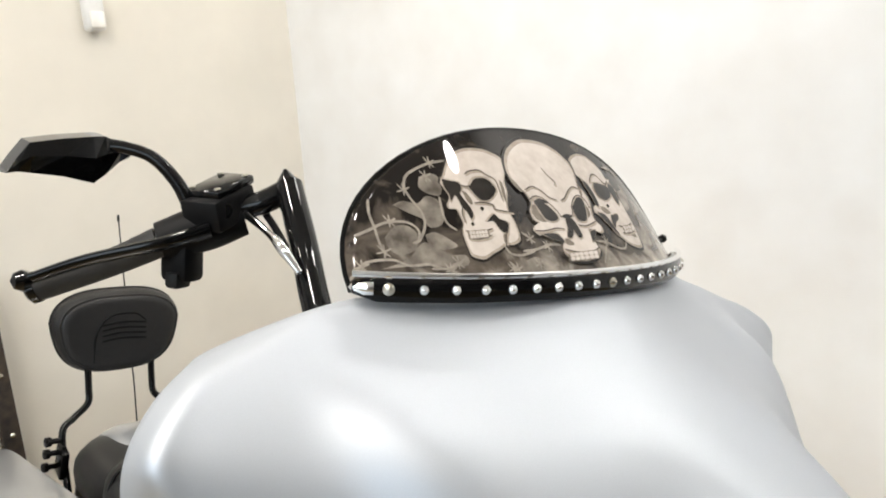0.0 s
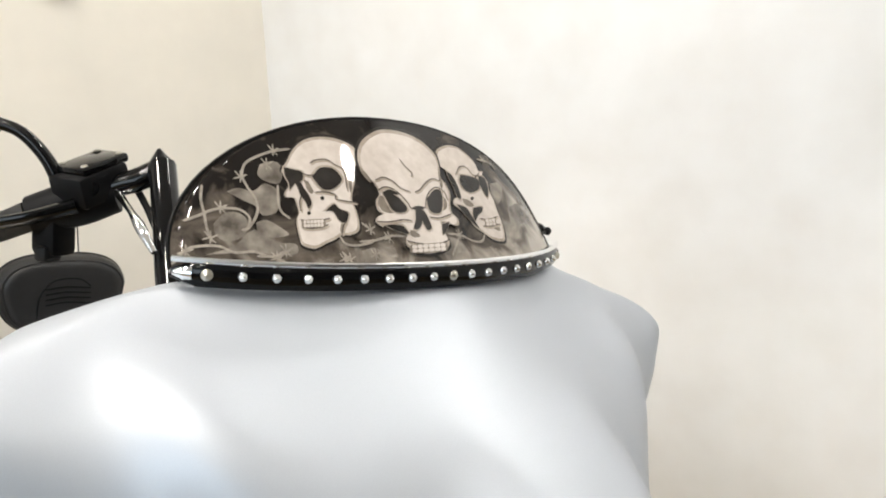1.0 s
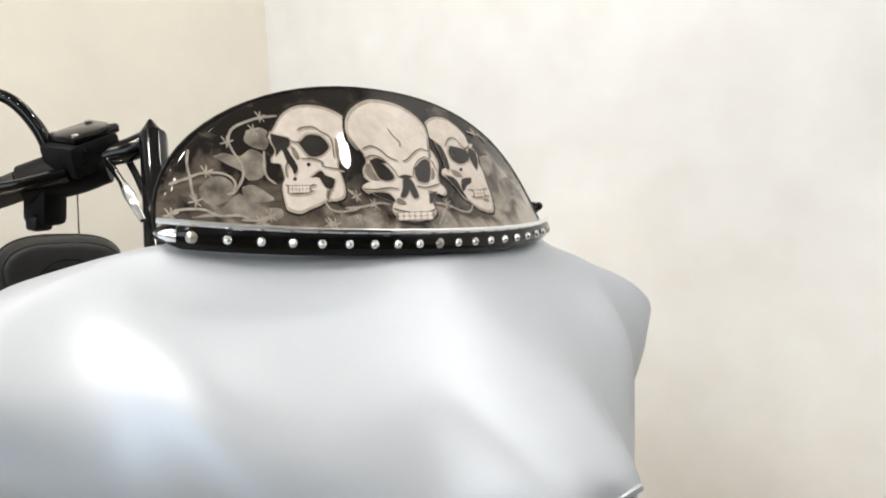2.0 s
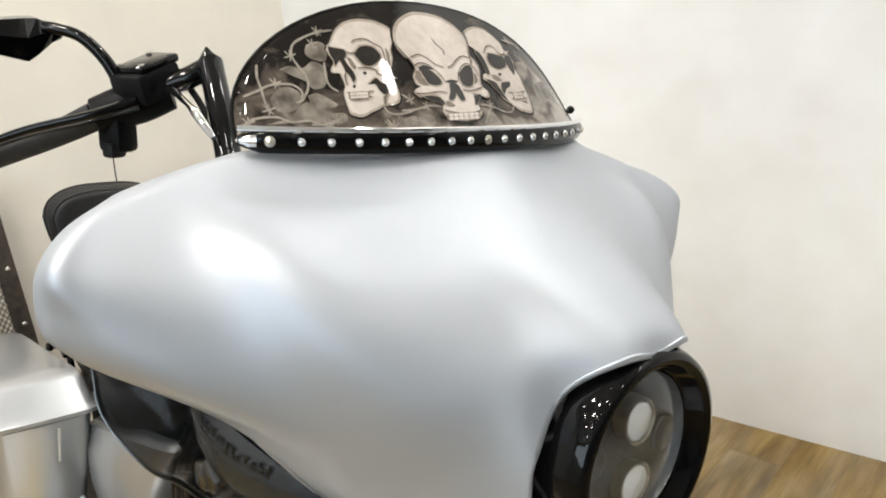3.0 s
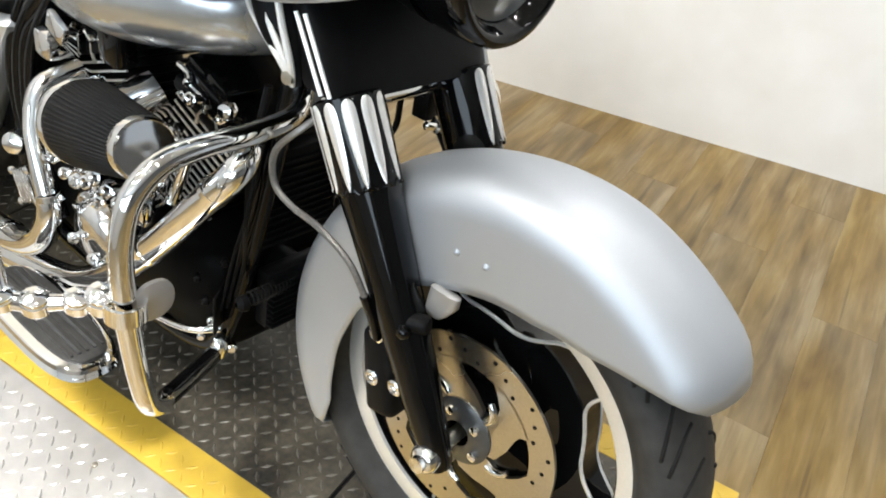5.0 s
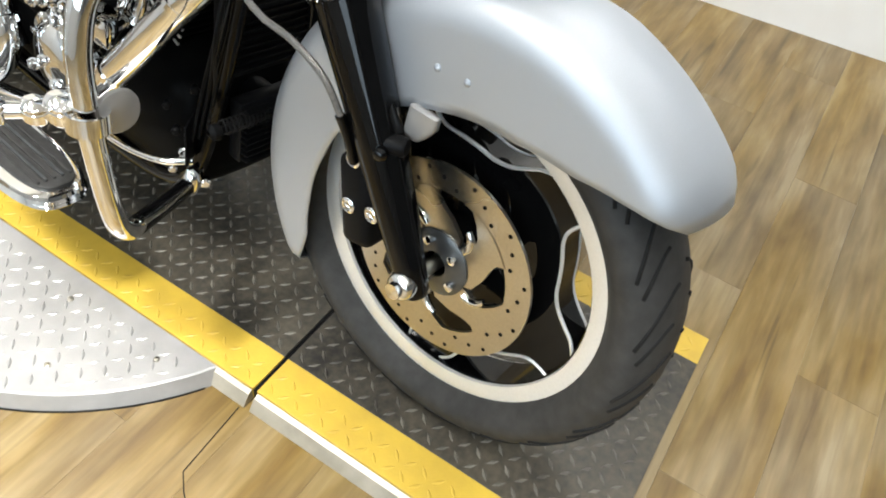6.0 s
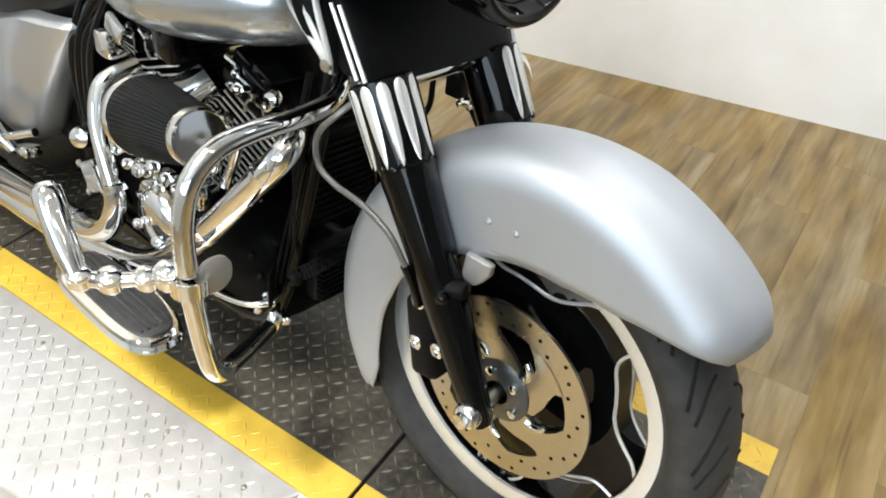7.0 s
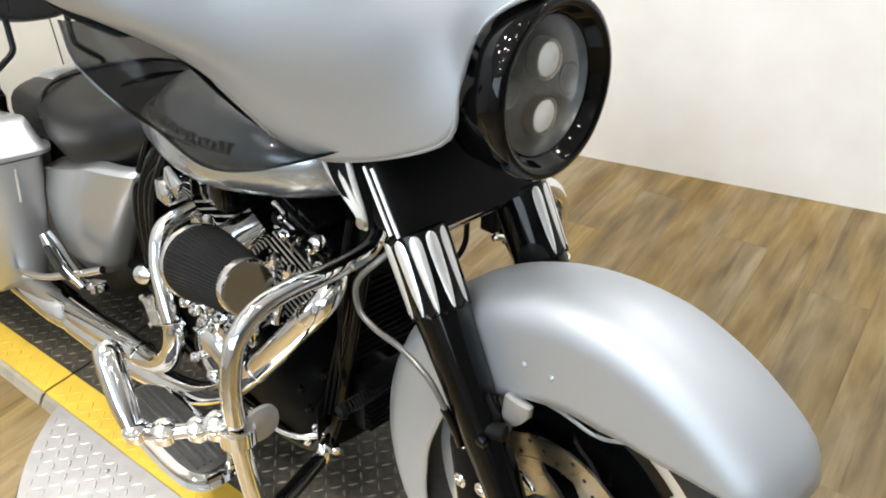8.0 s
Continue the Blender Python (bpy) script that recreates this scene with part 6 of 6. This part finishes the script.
for p, r, m in (((-0.445, -0.135, -0.045), 0.008, CHROME), ((-0.452, -0.150, -0.075), 0.007, CHROME), ((-0.440, -0.120, -0.085), 0.008, BLACK), ((-0.455, -0.140, -0.010), 0.007, BLACK), ((-0.430, -0.105, -0.110), 0.009, CHROME), ((-0.462, -0.150, 0.035), 0.006, BLACK), ((-0.448, -0.110, 0.055), 0.007, BLACK)):
    bike_part("case_bolt", lathe([(-0.012, r * 0.6), (0.0, r), (0.006, r), (0.009, r * 0.6), (0.009, 0)], p, (0.8, -0.6, 0.1), 10), m, sharp=30)
bike_part("shift_linkage", tube([(-0.43, -0.13, -0.055), (-0.46, -0.165, -0.06), (-0.53, -0.175, -0.075), (-0.60, -0.172, -0.085)], [0.009, 0.006, 0.006, 0.009], 10, 4), CHROME, "chrome brake linkage rod")
bike_part("case_bracket", box((0.006, 0.06, 0.075), (-0.437, -0.125, -0.02), 0.004, Matrix.Rotation(radians(35), 3, "Z")), BLACK, "black mounting bracket")
for q in (0.0, 0.012, 0.024):
    bike_part("wire", tube([(-0.41 + q, -0.07 - q, 0.30), (-0.40 + q, -0.105 - q, 0.18), (-0.425 + q, -0.11, 0.08), (-0.43, -0.13 + q, -0.02)], 0.0032, 6, 5), BLACK)
reg = bike_part("regulator", box((0.03, 0.14, 0.11), (-0.405, 0.0, -0.01), 0.006), BLACK, "black finned voltage regulator")
for k in range(9):
    part("fin", box((0.016, 0.136, 0.003), (-0.384, 0.0, -0.055 + 0.011 * k), 0.001), BLACK, reg, smooth=False)
cooler = bike_part("oil_cooler", box((0.035, 0.17, 0.17), (-0.425, 0.0, 0.165), 0.008), BLACK, "black finned oil cooler")
for k in range(12):
    part("fin", box((0.010, 0.164, 0.003), (-0.405, 0.0, 0.095 + 0.0125 * k), 0.001), BLACK, cooler, smooth=False)
bike_part("oil_filter", lathe([(0, 0.036), (0.07, 0.036), (0.078, 0.03), (0.08, 0)], (-0.46, 0.0, 0.01), (1, 0, -0.1), 24), BLACK, "black oil filter")
bike_part("wiring_loom", tube([(-0.40, -0.08, 0.36), (-0.42, -0.10, 0.22), (-0.47, -0.12, 0.16)], 0.006, 8, 5), BLACK)

# ---------- lift and loose plates ----------
DX1, J1, J2, DX0 = 0.381, -0.220, -1.370, -2.25
Y_OUT, Y_IN, Y_FIN, Y_FOUT = -0.2186, -0.1403, 0.2888, 0.3571


def lozenges(x0, x1, y0, y1, inside=lambda x, y: True, pitch=0.0262, z=0.0, angle=45, high=0.0020):
    """Raised tread bars in alternate directions, joined into one mesh."""
    verts, faces = [], []
    nx, ny = int((x1 - x0) / pitch), int((y1 - y0) / pitch)
    for i in range(nx):
        for j in range(ny):
            x, y = x0 + (i + 0.5) * pitch, y0 + (j + 0.5) * pitch
            if not inside(x, y):
                continue
            a = radians(angle if (i + j) % 2 else angle + 90)
            c, s = math.cos(a), math.sin(a)
            k = len(verts)
            for u, v, h in ((-0.0120, 0, 0), (0, -0.0036, 0), (0.0120, 0, 0), (0, 0.0036, 0), (-0.0065, 0, high), (0.0065, 0, high)):
                verts.append((x + c * u - s * v, y + s * u + c * v, z + h))
            faces += [(k, k + 1, k + 4), (k + 1, k + 5, k + 4), (k + 1, k + 2, k + 5), (k + 2, k + 3, k + 5), (k + 3, k + 4, k + 5), (k + 3, k, k + 4)]
    bm = bmesh.new()
    me = bpy.data.meshes.new("tread")
    me.from_pydata(verts, [], faces)
    bm.from_mesh(me)
    bpy.data.meshes.remove(me)
    return bm


lift = tagged(new("motorcycle_lift"), "low black tread-plate lift with yellow edges", "lift")
lift.location = (0, 0, FLOOR_Z)
UP = -FLOOR_Z
for x0, x1 in ((J1 + 0.004, DX1), (J2 + 0.004, J1 - 0.004), (DX0, J2 - 0.004)):
    plate = part("deck_plate", box((x1 - x0, Y_FIN - Y_IN, UP), ((x0 + x1) / 2, (Y_IN + Y_FIN) / 2, UP / 2), 0.001), DECK, lift, "worn black tread plate", smooth=False)
    tread = part("tread", lozenges(x0 + 0.004, x1 - 0.004, Y_IN + 0.003, Y_FIN - 0.003, z=UP), WORN, plate, "raised tread bars rubbed bright", smooth=False)
    tagged(tread, kind="stuff")
    for y0, y1 in ((Y_OUT, Y_IN), (Y_FIN, Y_FOUT)):
        edge_strip = part("yellow_edge", box((x1 - x0, y1 - y0, UP + 0.0004), ((x0 + x1) / 2, (y0 + y1) / 2, UP / 2 + 0.0002), 0.001), YELLOW, lift, "yellow painted edge strip", smooth=False)
        tagged(part("tread", lozenges(x0 + 0.004, x1 - 0.004, y0 + 0.003, y1 - 0.003, z=UP + 0.0004, high=0.0014), YELLOW, edge_strip, smooth=False), kind="stuff")
for x0, x1 in ((J1 + 0.006, DX1), (J2 + 0.006, J1 - 0.006), (DX0, J2 - 0.006)):
    flange = sheet([[V(x, Y_OUT - 0.001, UP - 0.004), V(x, Y_OUT - 0.010, UP - 0.008), V(x, Y_OUT - 0.024, 0.002), V(x, Y_OUT - 0.024, 0.0), V(x, Y_OUT - 0.001, 0.0)] for x in (x0, x1)], closed=True, caps=True)
    part("side_flange", flange, FLANGE, lift, "bare metal flange along the lift's side", smooth=False)
for xj in (J1, J2):
    part("joint", box((0.008, Y_FOUT - Y_OUT, UP - 0.004), (xj, (Y_OUT + Y_FOUT) / 2, (UP - 0.004) / 2)), BLACK, lift, "dark gap between plates", smooth=False)

WC, WR = V(-0.80, 0.05, 0), 0.566
wing = tagged(new("side_plate"), "rounded bright tread-plate wing beside the lift", "tread plate")
wing.location = (0, 0, FLOOR_Z)
top = -FLOOR_Z - 0.001
arc = []
a0 = math.asin((Y_OUT - 0.004 - WC.y) / WR)
for k in range(49):
    a = math.pi - a0 + (math.pi + 2 * a0) * k / 48
    arc.append((WC.x + WR * math.cos(a), WC.y + WR * math.sin(a)))
rows = [[V(WC.x + (x - WC.x) * 1.028, WC.y + (y - WC.y) * 1.028, 0) for x, y in arc], [V(WC.x + (x - WC.x) * 1.004, WC.y + (y - WC.y) * 1.004, top - 0.002) for x, y in arc], [V(WC.x + (x - WC.x) * 0.998, WC.y + (y - WC.y) * 0.998, top) for x, y in arc]]
bm = sheet(rows, closed=True, caps=True)
part("plate", bm, ALLOY, wing, smooth=False)
tagged(part("tread", lozenges(-1.37, -0.23, -0.53, Y_OUT - 0.008, lambda x, y: math.hypot(x - WC.x, y - WC.y) < WR - 0.012, z=top), ALLOY, wing, smooth=False), kind="stuff")
part("outer_edge", tube([V(WC.x + (x - WC.x) * 1.030, WC.y + (y - WC.y) * 1.030, 0.001) for x, y in arc[1:-1]], 0.0016, 6, 1), BLACK, wing, "dark gap at the floor")
for bx, by in ((-0.39, -0.27), (-0.60, -0.27), (-1.0, -0.27), (-0.52, -0.38)):
    part("screw", lathe([(0, 0.006), (0.003, 0.005), (0.004, 0)], (bx, by, top), (0, 0, 1), 10), STEEL, wing)

# cut joint in the floor beside the lift
part("cut_joint", tube([(-0.233, -0.246, FLOOR_Z + 0.0004), (-0.224, -0.379, FLOOR_Z + 0.0004), (-0.199, -0.402, FLOOR_Z + 0.0004), (-0.10, -0.47, FLOOR_Z + 0.0004)], 0.0011, 6, 1), BLACK, floor, "thin dark cut in the planks")

# ---------- floor planks ----------
PW, PL = 0.152, 0.92
plank_mesh = finish("plank", box((PW - 0.0003, PL - 0.0003, 0.008), (0, 0, -0.004), 0.0003, segments=1), OAK, False)
for i in range(-17, 31):
    for j in range(-6, 3):
        x = 0.02 + i * PW
        y = 0.35 + j * PL + (0.0, 0.37, 0.66, 0.18, 0.52)[i % 5]
        y0, y1 = max(y - PL / 2, Y0 - 0.05), min(y + PL / 2, wall_y(x) + 0.05)
        if x < CORNER_X - 0.1 or x > X1 + 0.1 or y1 - y0 < 0.03:
            continue
        whole = y1 - y0 > PL - 0.001
        p = new("plank", plank_mesh if whole else finish("plank", box((PW - 0.0003, y1 - y0 - 0.0003, 0.008), (0, 0, -0.004), 0.0003, segments=1), OAK, False))
        p.parent = floor
        p.location = (x, (y0 + y1) / 2, FLOOR_Z)
